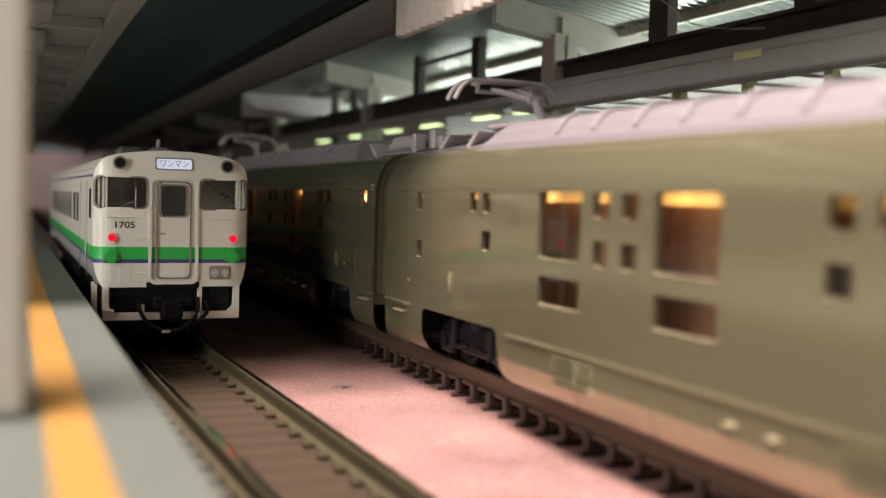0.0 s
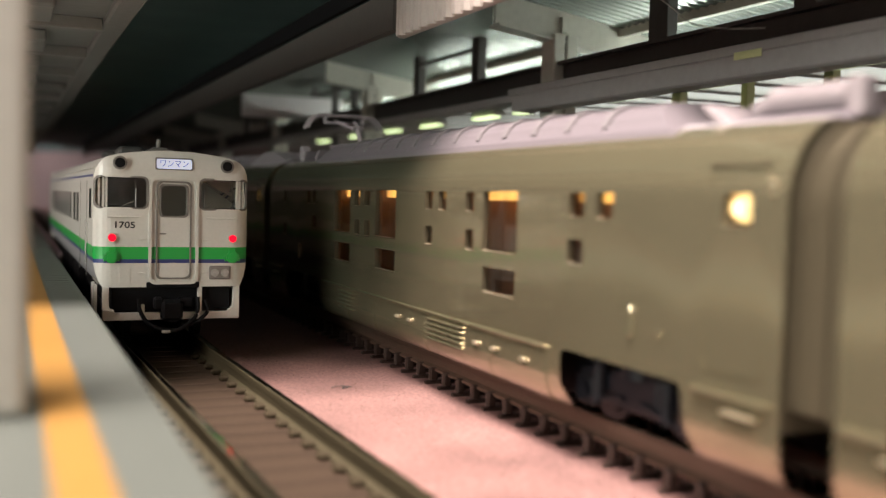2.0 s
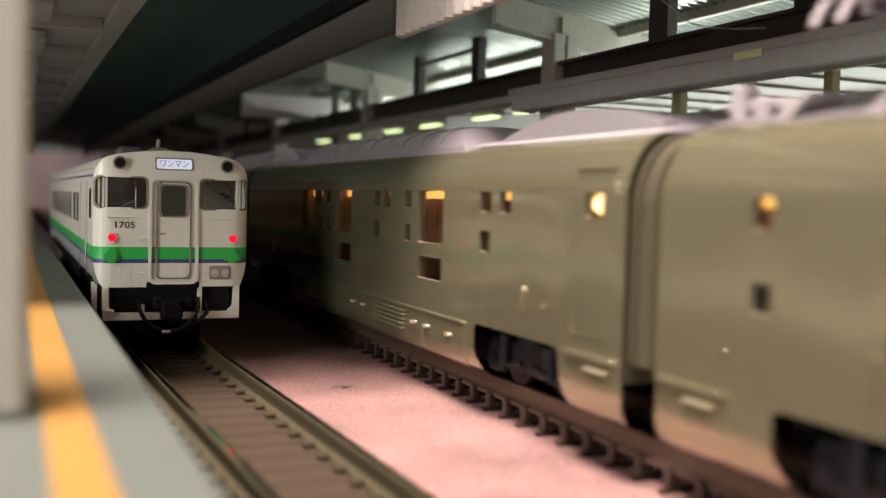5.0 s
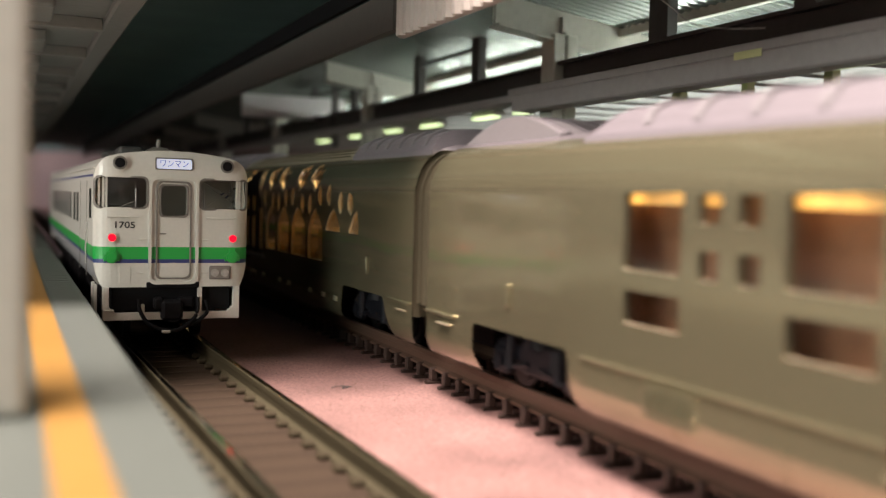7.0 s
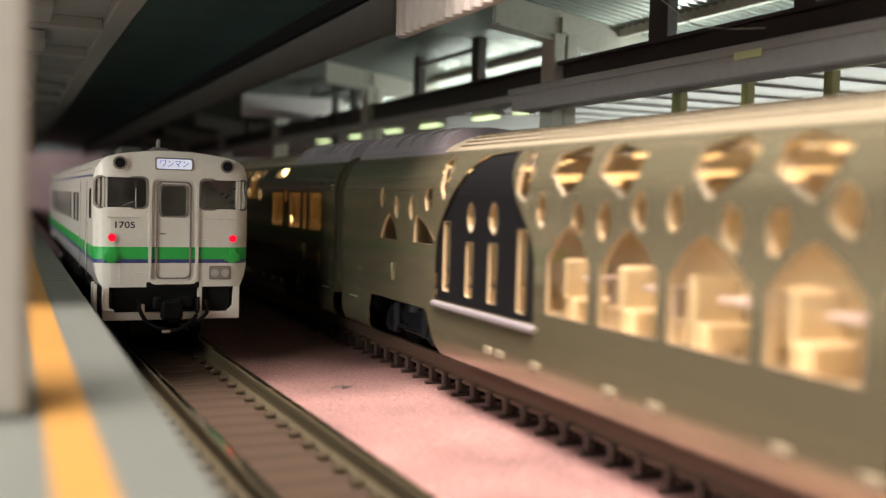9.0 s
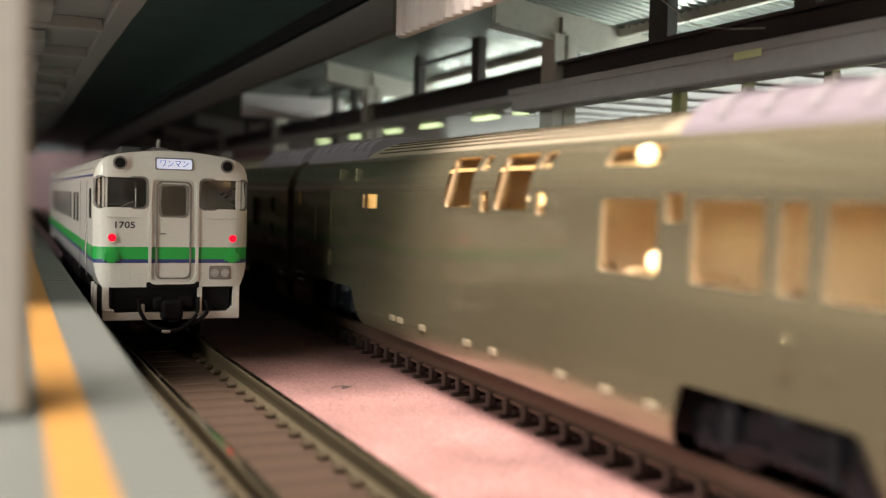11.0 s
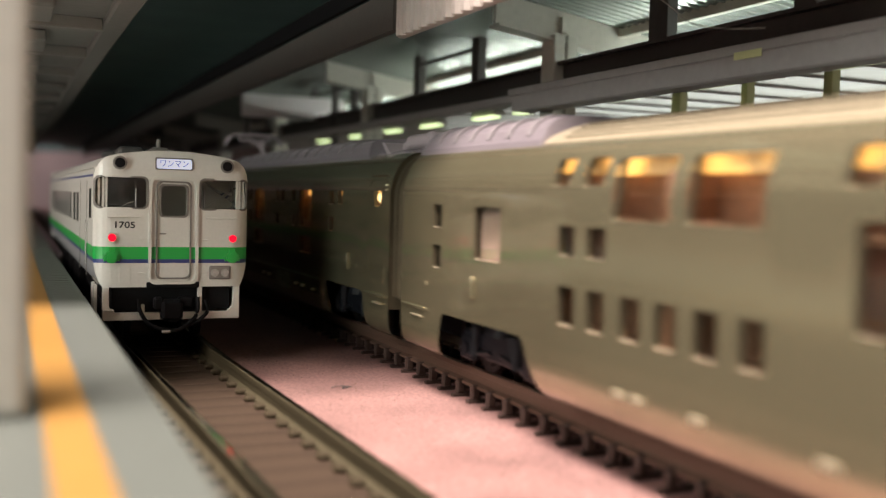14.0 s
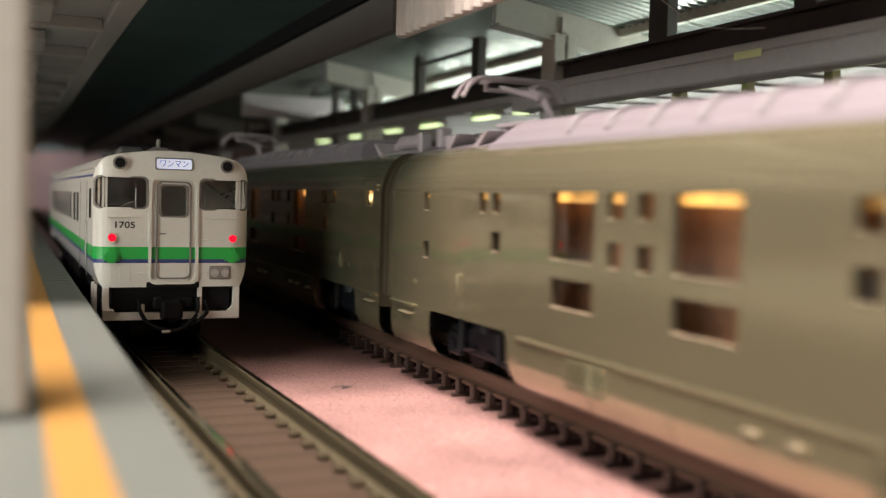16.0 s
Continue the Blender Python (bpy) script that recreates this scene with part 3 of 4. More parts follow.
def roof(car, kind):
    pts = [(6.5, 25.7), (5.6, 26.2), (4.0, 26.6), (0, 26.8)]
    prof = pts + [(-a, z) for a, z in pts[-2::-1]] + [(-6.2, 25.2), (6.2, 25.2)]
    part("roof", extrude(prof, "y", 1.7, 130.8), M["roof_grey"], car, "purple grey moulded roof", True)
    hood = [(7.25, 25.35), (7.1, 25.95), (6.6, 26.7), (6.3, 27.2), (5.7, 27.8), (4.6, 28.3), (0, 28.7)]
    crown = [(7.1, 25.5), (6.5, 26.0), (5.8, 26.5), (5.0, 26.95), (4.0, 27.35), (2.4, 27.8), (0, 28.0)]

    def ribs(u0, u1, step, z):
        u = u0
        while u < u1:
            bm = extrude([(-6.9, z - 2.0), (-6.5, z - 1.15), (-5.85, z - 0.5), (-4.7, z + 0.05), (0, z + 0.4), (4.7, z + 0.05), (5.85, z - 0.5), (6.9, z - 2.0)], "y", u, u + 0.9)
            part("roof_rib", bm, M["part_grey"], car)
            u += step

    if kind in ("sleeper", "plain"):
        raised(car, 16.0 if kind == "sleeper" else 36.0, 110.5 if kind == "sleeper" else 103.0, M["roof_grey"], 5.0, hood, label="purple grey raised roof hood")
        ribs(26 if kind == "sleeper" else 44, 98, 6.2, 28.55)
        for u, s in ((15.0, 1), (120.6, -1), (113.0, -1)) if kind == "sleeper" else ():
            bm = extrude([(u, 27.7), (u - s * 1.0, 27.5), (u - s * 3.6, 25.9), (u - s * 2.2, 25.9)], "x", -6.0, 6.0, 0.08)
            part("wind_deflector", bm, M["pipe_pale"], car, "pale grey sloping roof plate")
    if kind == "sleeper":
        bm = pipe([(-3.6, 2.4, 27.6), (-3.6, 9.4, 27.6)], 0.95, None, 14)
        rod((-3.6, 9.4, 27.6), (-3.6, 11.2, 27.0), 0.7, bm)
        part("cable_pipe", bm, M["pipe_pale"], car, "pale cable pipe")
        for u, z in ((1.6, 28.6), (129.4, 28.9), (127.0, 27.9), (124.4, 27.6)):
            part("insulator", box(-4.6, -3.0, u - 0.7, u + 0.7, 26.0, z, 0.2), M["pipe_pale"], car, "pale roof insulator")
        part("bus_bar", pipe([(-3.8, 124, 27.4), (-3.8, 131, 27.4)], 0.4), M["pipe_pale"], car)
        for k in range(3):
            part("resistor_slat", box(-4.4, 1.0, 116.8, 119.4, 26.4 + 0.5 * k, 26.65 + 0.5 * k), M["vent"], car)
        pantograph(car)
    if kind == "plain":
        dome(car, 3.0, 32.0, 2.4), dome(car, 110.0, 131.0, 2.6)
    if kind in ("lounge", "diner", "duplex"):
        raised(car, 31.0, 103.0, M["gold_roof"], 3.0, crown, "roof_crown", "gold raised roof with fine grooves")
        for x, z in ((-6.45, 26.03), (-5.75, 26.53), (-4.9, 27.0), (-3.9, 27.4)):
            part("roof_groove", box(x - 0.06, x + 0.06, 35, 99, z - 0.05, z + 0.14), M["bellows"], car)
        for u0, u1 in ((2.4, 32.0), (102.0, 131.6)):
            raised(car, u0, u1, M["roof_grey"], 0.8, hood, label="purple grey raised roof hood")
            ribs(u0 + 3, u1 - 3, 4.4, 28.55)


def seam(car, u0, u1, z0, z1, r, name):
    """A thin raised outline of a door or hatch."""
    poly = rounded(u0, u1, z0, z1, r, 3)
    cu, cz = (u0 + u1) / 2, (z0 + z1) / 2
    inner = [(u - 0.13 * (1 if u > cu else -1), z - 0.13 * (1 if z > cz else -1)) for u, z in poly]
    bm = bmesh.new()
    n = len(poly)
    rings = [[bm.verts.new((-half_at(z) + d, u, z)) for u, z in pts] for pts, d in ((poly, 0.02), (poly, -0.07), (inner, -0.07), (inner, 0.02))]
    for s, t in zip(rings, rings[1:]):
        for i in range(n):
            bm.faces.new((s[i], s[(i + 1) % n], t[(i + 1) % n], t[i]))
    bmesh.ops.recalc_face_normals(bm, faces=bm.faces[:])
    part(name, bm, M["gold"], car)


def doors(car, kind):
    strip = lambda u0, u1, z, h=0.22: part("rain_strip", box(-half_at(z) - 0.15, -half_at(z) + 0.1, u0, u1, z, z + h, 0.05), M["bellows"], car)
    if kind in ("diner", "sleeper", "plain"):
        seam(car, 3.2, 9.2, 9.0, 22.4, 0.5, "side_door")
        strip(3.4, 9.4, 22.75)
        for z in (20.9, 21.5):
            part("lamp_dot", box(-9.75, -9.5, 2.7, 3.0, z, z + 0.3, 0.05), M["gold_edge"], car)
    if kind == "diner":
        seam(car, 110.5, 118.7, 13.1, 21.2, 0.6, "hatch")
        seam(car, 121.4, 131.0, 9.0, 22.6, 0.6, "side_door")
        for u in (100, 107):
            part("rain_strip", box(-9.5, -8.7, u, u + 0.3, 22.2, 24.0, 0.05), M["gold"], car)
    for u, z in ((123.5, 10.4), (14.0, 10.6)):
        part("catch", box(-half_at(z) - 0.13, -half_at(z) + 0.1, u - 0.3, u + 0.3, z - 0.2, z + 0.2, 0.05), M["gold"], car)


def gangway(car):
    def hoop(inset, low):
        return [(-h + inset, z - inset * 0.6) for z, h in HALF if z >= low] + [(h - inset, z - inset * 0.6) for z, h in HALF[::-1] if z >= low]

    g = part("gangway", extrude(hoop(1.0, 8.0), "y", 130.8, 135.6, 0.1), M["bellows"], car, "dark olive gangway bellows")
    for u, w, inset in ((131.2, 0.4, 0.55), (132.2, 0.4, 0.75), (133.2, 0.8, 0.6), (134.2, 0.4, 0.75), (135.1, 0.4, 0.55)):
        part("bellows_fold", extrude(hoop(inset, 8.0), "y", u - w / 2, u + w / 2, 0.08), M["bellows"], g)
    part("coupler", box(-2.2, 2.2, 129, 138.5, 3.0, 6.6, 0.3), M["black"], car, "black coupler")


def gold_car(kind):
    label = {"sleeper": "champagne gold sleeping car with small lit windows", "plain": "champagne gold sleeping car with a blank rear end",
             "lounge": "champagne gold lounge car with glowing branch-shaped windows", "diner": "champagne gold dining car with amber lit windows",
             "duplex": "champagne gold double-deck suite car"}[kind]
    car = thing("train_car", label, "train car", group="gold train cars")
    trailer = kind in ("lounge", "diner", "duplex")
    holes, panel = [], None
    warm, clear = M["glass"], M["glass_clear"]
    if kind in ("sleeper", "plain"):
        for z0, z1, us in ((18.85, 20.95, ((4.8, 7.4), (24.7, 27.1), (20.5, 22.8), (45.7, 47.7), (56.4, 58.5), (52.7, 54.8), (81.3, 83.6), (77.3, 79.5))),
                           (14.9, 17.0, ((24.7, 27.1), (45.7, 47.6), (56.4, 58.5), (81.3, 83.4), (77.3, 79.4))),
                           (15.05, 21.0, ((36.3, 43.5), (67.8, 75.1), (85.4, 92.5))),
                           (10.9, 13.5, ((36.4, 43.3), (67.8, 74.9), (85.3, 92.2)))):
            holes += [rect(a, b, z0, z1) for a, b in us]
        if kind == "sleeper":
            holes += [rect(a, b, z0, z1) for a, b, z0, z1 in ((105.2, 106.9, 18.8, 20.85), (102.2, 103.9, 18.8, 20.85), (102.0, 104.0, 15.0, 17.0), (119.7, 121.3, 18.7, 20.8), (119.5, 121.2, 13.3, 15.3))]
    if kind == "duplex":
        for z0, z1, us in ((21.5, 23.9, ((60.1, 62.9), (55.4, 58.1), (50.6, 53.3), (45.9, 48.6), (41.0, 43.9), (93.0, 95.7), (87.7, 90.9))),
                           (15.5, 18.1, ((91.7, 94.3), (87.0, 89.8))),
                           (9.5, 12.9, ((91.5, 94.1), (86.9, 89.5), (82.0, 84.7), (77.6, 80.2), (73.1, 75.7), (68.6, 71.0))),
                           (18.8, 23.7, ((78.9, 86.2), (69.2, 77.0))),
                           (13.0, 19.5, ((55.0, 61.6), (41.1, 47.4))),
                           (16.9, 19.5, ((50.2, 52.7), (10.5, 13.0), (119.4, 121.7))),
                           (12.4, 15.0, ((50.2, 52.7), (10.5, 13.0), (119.4, 121.7))),
                           (14.0, 19.4, ((20.8, 26.8), (105.3, 111.1)))):
            holes += [rect(a, b, z0, z1) for a, b in us]
    if kind == "diner":
        for z0, z1, us in ((19.2, 24.6, ((63.1, 69.4), (50.8, 57.4))), (23.1, 24.6, ((60.3, 62.0), (47.9, 49.8), (32, 39))),
                           (18.9, 21.0, ((58.7, 60.6), (47.5, 49.1), (28.0, 30.0))), (14.7, 20.5, ((31.0, 38.4), (19.8, 26.8), (16.1, 18.4), (8.0, 14.6))),
                           (18.6, 20.5, ((91.0, 96.6),)), (18.6, 20.6, ((126.8, 128.0),))):
            holes += [rect(a, b, z0, z1) for a, b in us]
    if kind == "lounge":
        holes += [arch(a, b, 10.2, 18.2, t) for a, b, t in ((66.6, 73.3, 0.45), (57.2, 64.8, 0.5), (47.3, 55.8, 0.55), (38.0, 45.8, 0.5))]
        holes += [arch(a, b, 14.9, 18.2, t, 0.18) for a, b, t in ((29.6, 36.4, 0.45), (21.4, 25.4, 0.15), (110.0, 115.6, 0.5), (98.6, 104.6, 0.9))]
        holes += [leaf(a, b, z, z + 3.4, l) for a, b, z, l in ((33.7, 36.3, 18.5, 0.2), (27.9, 30.7, 17.4, -0.2), (23.4, 26.6, 17.3, 0.2), (73.7, 75.6, 17.6, 0.1), (67.3, 69.6, 17.0, 0.4), (63.3, 65.6, 17.0, -0.4), (58.6, 60.8, 17.9, 0.4),
                                                                   (54.4, 56.4, 18.1, -0.3), (48.1, 50.6, 17.0, 0.4), (43.8, 46.2, 17.0, -0.4), (38.3, 41.0, 18.4, 0.4))]
        holes += [leaf(a, b, z, z + 3.0, l) for a, b, z, l in ((114.6, 116.3, 18.5, 0.1), (109.5, 111.3, 17.4, 0.3), (104.5, 106.4, 17.5, -0.2), (98.9, 101.8, 18.6, -0.6))]
        holes += [kite(a, b, lo, hi) for a, b, lo, hi in ((67.9, 73.6, 70.7, 69.6), (60.4, 66.0, 61.9, 65.4), (48.2, 53.9, 51.7, 50.2), (40.6, 46.0, 42.4, 44.6))]
        holes += [[(96.3, 19.9), (97.2, 21.5), (98.1, 24.0), (97.6, 25.1), (95.2, 23.3)], [(77.7, 19.9), (79.4, 20.9), (80.0, 23.6), (79.4, 25.1), (76.8, 23.0)]]
        panel = [(98.0, 8.9), (98.0, 15.5), (96.6, 18.0), (93.6, 21.0), (90.6, 23.6), (88.5, 24.7), (82.0, 25.0), (81.2, 23.0), (79.0, 19.6), (76.4, 16.8), (75.6, 14.5), (75.6, 8.9)]
    hole_b = [bogie_hole(11.2, 27.8, trailer), bogie_hole(100.3, 119.0, trailer)]
    outline = [(1.45, 2.35), (131.0, 2.35), (131.0, 25.85), (1.45, 25.85)]
    shell = side_shell(outline, holes + hole_b + ([panel] if panel else []), rows=[z for z, h in HALF[1:-1]])
    # the far side and the ends
    strip = HALF
    right = [(bmv, h) for bmv, h in strip]
    va = [shell.verts.new((h, 1.45, z)) for z, h in right]
    vb = [shell.verts.new((h, 131.0, z)) for z, h in right]
    for i in range(len(va) - 1):
        shell.faces.new((va[i], va[i + 1], vb[i + 1], vb[i]))
    part("body", shell, M["gold"], car, "", True)
    for u, s in ((1.95, 0), (130.5, 1)):
        cap = extrude([(-h + 0.12, z) for z, h in HALF if z > 5] + [(h - 0.12, z) for z, h in HALF[::-1] if z > 5], "y", u - 0.3, u + 0.3)
        part("end_wall", cap, M["bellows"], car)
    if panel:
        slits = [rect(a, b, z0, z1, 0.2) for a, b, z0, z1 in ((94.8, 96.5, 10.0, 17.6), (89.0, 90.7, 9.9, 15.6), (83.6, 85.4, 9.8, 15.8), (77.5, 79.3, 9.6, 17.4))] + [leaf(a, b, z0, z1) for a, b, z0, z1 in ((88.7, 90.7, 16.6, 19.8), (83.4, 85.6, 16.6, 19.9))]
        part("entrance_panel", side_shell(panel, slits, lambda z: half_at(z) - 0.25, rows=[z for z, h in HALF[4:-1]]), M["black"], car, "black entrance panel with lit slits")
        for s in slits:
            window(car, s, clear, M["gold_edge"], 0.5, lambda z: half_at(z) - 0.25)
        part("threshold", box(-10.1, -9.4, 75.2, 98.4, 8.1, 8.8, 0.2), M["part_grey"], car, "pale grey threshold strip")
    bright = kind in ("lounge", "diner")
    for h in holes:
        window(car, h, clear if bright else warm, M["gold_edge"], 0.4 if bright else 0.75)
    # inside
    wall = M["cream"] if bright else M["wood"]
    part("interior_floor", box(-8.6, 8.8, 3, 130, 8.3, 9.2), M["cream"] if bright else M["wood"], car)
    part("interior_wall", box(-4.4 if not bright else 7.0, 8.9 if not bright else 7.4, 3, 130, 9.2, 23.4 if not bright else 24.8), wall, car)
    part("interior_ceiling", box(-7.2, 7.2, 3, 130, 24.8, 25.05) if bright else box(-7.6, 8.0, 3, 130, 24.3, 24.8), wall, car)
    led = M["led_bright"] if bright else M["led"]
    part("led_strip", box(-5.0, -2.4, 4, 129, 23.3, 23.6) if bright else box(-5.9, -4.9, 32, 102, 22.5, 23.9) if kind == "duplex" else box(-6.2, -5.7, 9, 129, 20.1, 21.3), led, car, "warm glowing light strip")
    for u in (16, 31, 49.2, 64, 80, 97, 113):
        if not bright:
            part("partition", box(-8.7, -4.4, u - 0.3, u + 0.3, 9.2, 22.6), wall, car)
    if kind in ("sleeper", "plain"):
        part("upper_floor", box(-5.6, 8.8, 32, 97, 13.9, 14.5), M["wood"], car)
    if kind == "duplex":
        part("upper_floor", box(-8.9, 8.8, 30, 102, 18.25, 18.75), M["wood"], car)
        for u in (23.8, 108.2):
            part("curtain", box(-8.6, -8.2, u - 3.4, u + 3.4, 13.2, 20), M["pale"], car, "pale curtain")
    if bright:
        for u in (26, 34, 42, 52, 61, 70):
            bm = box(-7.0, -2.6, u - 1.6, u + 1.6, 13.2, 13.7, 0.12)
            box(-5.0, -4.4, u - 0.3, u + 0.3, 9.2, 13.3, 0.0, bm)
            part("table", bm, M["pale"], car)
            for s in (-1, 1):
                bm = box(-7.2, -2.6, u + s * 3.4 - 1.0, u + s * 3.4 + 1.0, 9.2, 11.6, 0.3)
                box(-7.2, -2.6, u + s * 4.3 - 0.4, u + s * 4.3 + 0.4, 11.0, 15.0, 0.3, bm)
                part("seat", bm, M["cream"], car)
    if kind == "diner":
        # added glowing panel that stands in for warm light inside this window
        part("glow_panel", box(-8.5, -8.3, 90.2, 97.4, 18.0, 21.1), M["window_glow"], car, "glowing amber panel added to make the window look lit")
    lamps = {"sleeper": ((6.7, 20.0, 0.95),), "plain": ((6.7, 20.0, 0.9),), "diner": ((63.9, 20.3, 0.75), (51.6, 20.3, 0.85), (32.4, 15.8, 0.9), (34.5, 23.9, 0.8))}.get(kind, ())
    for u, z, r in lamps:
        bm = bmesh.new()
        bmesh.ops.create_uvsphere(bm, u_segments=14, v_segments=8, radius=r)
        bmesh.ops.translate(bm, vec=(-8.2, u, z), verts=bm.verts)
        part("lamp_bulb", bm, M["bulb"], car, "bright warm bulb behind the window")
    doors(car, kind)
    roof(car, kind)
    gangway(car)
    for u in (19.5, 109.0):
        bogie(car, u)
    skirt_fittings(car, random.Random(4), "sleeper" if not trailer else kind)
    part("underframe", box(-6.5, 7.2, 30, 97, 3.0, 8.0), M["black"], car, "black underframe")
    return car


def pantograph(car):
    base = part("pantograph", box(-3.4, 3.4, 107.0, 116, 28.1, 28.6, 0.1), M["pipe_pale"], car, "pale grey single-arm pantograph")
    for x in (-2.8, 2.8):
        for u in (108.0, 115.0):
            part("base_insulator", rod((x, u, 26.6), (x, u, 28.2), 0.55, None, 12, 0.4), M["pipe_pale"], base)
    part("lower_arm", pipe(arc_points([(0, 109.2, 28.5), (0, 109.9, 29.6), (0, 111.2, 31.0), (0, 112.4, 31.4)], 4), 0.5), M["pipe_pale"], base)
    bm = pipe([(-0.6, 111.4, 31.3), (-1.7, 118.4, 33.0)], 0.3)
    pipe([(0.6, 111.4, 31.3), (1.7, 118.4, 33.0)], 0.3, bm)
    rod((-0.9, 111.4, 31.3), (0.9, 111.4, 31.3), 0.42, bm)
    part("upper_arm", bm, M["pipe_pale"], base)
    for u in (117.9, 120.0):
        horn = [(-6.75, u, 31.6), (-6.0, u, 32.9), (-5.2, u, 33.6), (-4.2, u, 33.9), (0, u, 34.0), (4.2, u, 33.9), (5.2, u, 33.6), (6.0, u, 32.9), (6.75, u, 31.8)]
        part("pan_head", pipe(arc_points(horn, 4), 0.27), M["pipe_pale"], base)
    bm = bmesh.new()
    for x in (-3.4, 3.4):
        rod((x, 117.7, 33.7), (x, 120.2, 33.7), 0.33, bm)
        rod((x, 118.9, 33.6), (x, 118.9, 32.5), 0.28, bm)
    rod((-3.4, 118.9, 32.7), (3.4, 118.9, 32.7), 0.26, bm)
    part("head_frame", bm, M["pipe_pale"], base)


FRONT = [(0.0, -15.49), (0.5, -33.34), (1.0, -51.96), (1.5, -70.78), (2.0, -89.25), (2.5, -107.25), (3.0, -125.49), (3.5, -144.4), (4.0, -164.48), (4.2, -172.87), (5.25, -217.6), (6.3, -264.13), (6.5, -273.0),
         (7.0, -296.9), (7.5, -322.6), (8.0, -349.3), (8.5, -375.2), (9.0, -400.1), (9.2, -410.2), (10.25, -466.5), (11.3, -525.13), (11.5, -537.02), (12.0, -567.28), (12.5, -598.7), (13.0, -629.6), (13.5, -659.9), (14.0, -690.9), (14.5, -723.3), (15.0, -756.2), (15.5, -789.2), (16.0, -821.6)]
CARS = ["sleeper", "sleeper", "plain", "lounge", "diner", "duplex", "sleeper", "sleeper"]


def gold_train():
    made, cars = {}, []
    for i, kind in enumerate(CARS):
        cars.append(copy_thing(made[kind], Matrix()) if kind in made else made.setdefault(kind, gold_car(kind)))
    return cars


# ---- the diesel railcar ----
D_HALF = [(7.9, 8.55), (8.6, 8.95), (9.5, 9.3), (10.7, 9.55), (10.95, 9.58), (11.45, 9.63), (12.2, 9.67), (13.0, 9.67), (21.3, 9.67), (21.75, 9.63), (22.05, 9.58), (22.7, 9.4), (23.4, 9.05), (23.9, 8.6), (24.3, 7.9), (24.6, 6.9), (24.85, 5.5), (25.05, 3.8), (25.2, 1.9), (25.25, 0.0)]


def d_half(z):
    return float(np.interp(z, [a for a, b in D_HALF], [b for a, b in D_HALF]))


def face_depth(x, z):
    a = max(0.0, (abs(x) - 7.0) / 2.7)
    d = 1.7 * (1 - math.sqrt(max(0.0, 1 - min(1, a) ** 2)))
    if z > 22.3:
        d += 0.8 * ((z - 22.3) / 2.95) ** 2
    return d


def sheet(outline, holes, put, rows=(), cols=(), step=1.0):
    """A flat cut-out with true openings, bent by put(a, b)."""
    from mathutils.geometry import delaunay_2d_cdt
    verts, edges, faces = [], [], []
    for poly in [outline] + list(holes):
        i = len(verts)
        verts.extend(Vector(p) for p in poly)
        faces.append(list(range(i, i + len(poly))))
    a0, a1 = min(p[0] for p in outline), max(p[0] for p in outline)
    b0, b1 = min(p[1] for p in outline), max(p[1] for p in outline)
    for z in rows:
        i = len(verts)
        verts.extend((Vector((a0, z)), Vector((a1, z))))
        edges.append((i, i + 1))
    for a in cols:
        i = len(verts)
        verts.extend((Vector((a, b0)), Vector((a, b1))))
        edges.append((i, i + 1))
    out = delaunay_2d_cdt(verts, edges, faces, 0, 1e-5)
    bm = bmesh.new()
    vs = [bm.verts.new(put(v.x, v.y)) for v in out[0]]
    for f, src in zip(out[2], out[5]):
        if 0 in src and not any(s > 0 for s in src):
            try:
                bm.faces.new([vs[i] for i in f])
            except ValueError:
                pass
    bmesh.ops.delete(bm, geom=[v for v in bm.verts if not v.link_faces], context="VERTS")
    bmesh.ops.recalc_face_normals(bm, faces=bm.faces[:])
    return bm


def ring_on(poly, grow, put, lift, depth):
    """A moulded rim round an opening: it stands proud by lift and reaches back by depth."""
    n = len(poly)
    ca, cb = sum(p[0] for p in poly) / n, sum(p[1] for p in poly) / n
    out = [(a + grow * (1 if a > ca else -1), b + grow * (1 if b > cb else -1)) for a, b in poly]
    bm = bmesh.new()
    sets = []
    for pts, d in ((out, 0.02), (out, -lift), (poly, -lift), (poly, depth)):
        sets.append([bm.verts.new(Vector(put(a, b)) + Vector((0, d, 0))) for a, b in pts])
    for s, t in zip(sets, sets[1:]):
        for i in range(n):
            bm.faces.new((s[i], s[(i + 1) % n], t[(i + 1) % n], t[i]))
    bmesh.ops.recalc_face_normals(bm, faces=bm.faces[:])
    return bm


def plate_on(poly, put, d, thick=0.2):
    n = len(poly)
    bm = bmesh.new()
    f = [bm.verts.new(Vector(put(a, b)) + Vector((0, d, 0))) for a, b in poly]
    k = [bm.verts.new(Vector(put(a, b)) + Vector((0, d + thick, 0))) for a, b in poly]
    bm.faces.new(f), bm.faces.new(k[::-1])
    for i in range(n):
        bm.faces.new((f[i], f[(i + 1) % n], k[(i + 1) % n], k[i]))
    bmesh.ops.recalc_face_normals(bm, faces=bm.faces[:])
    return bm


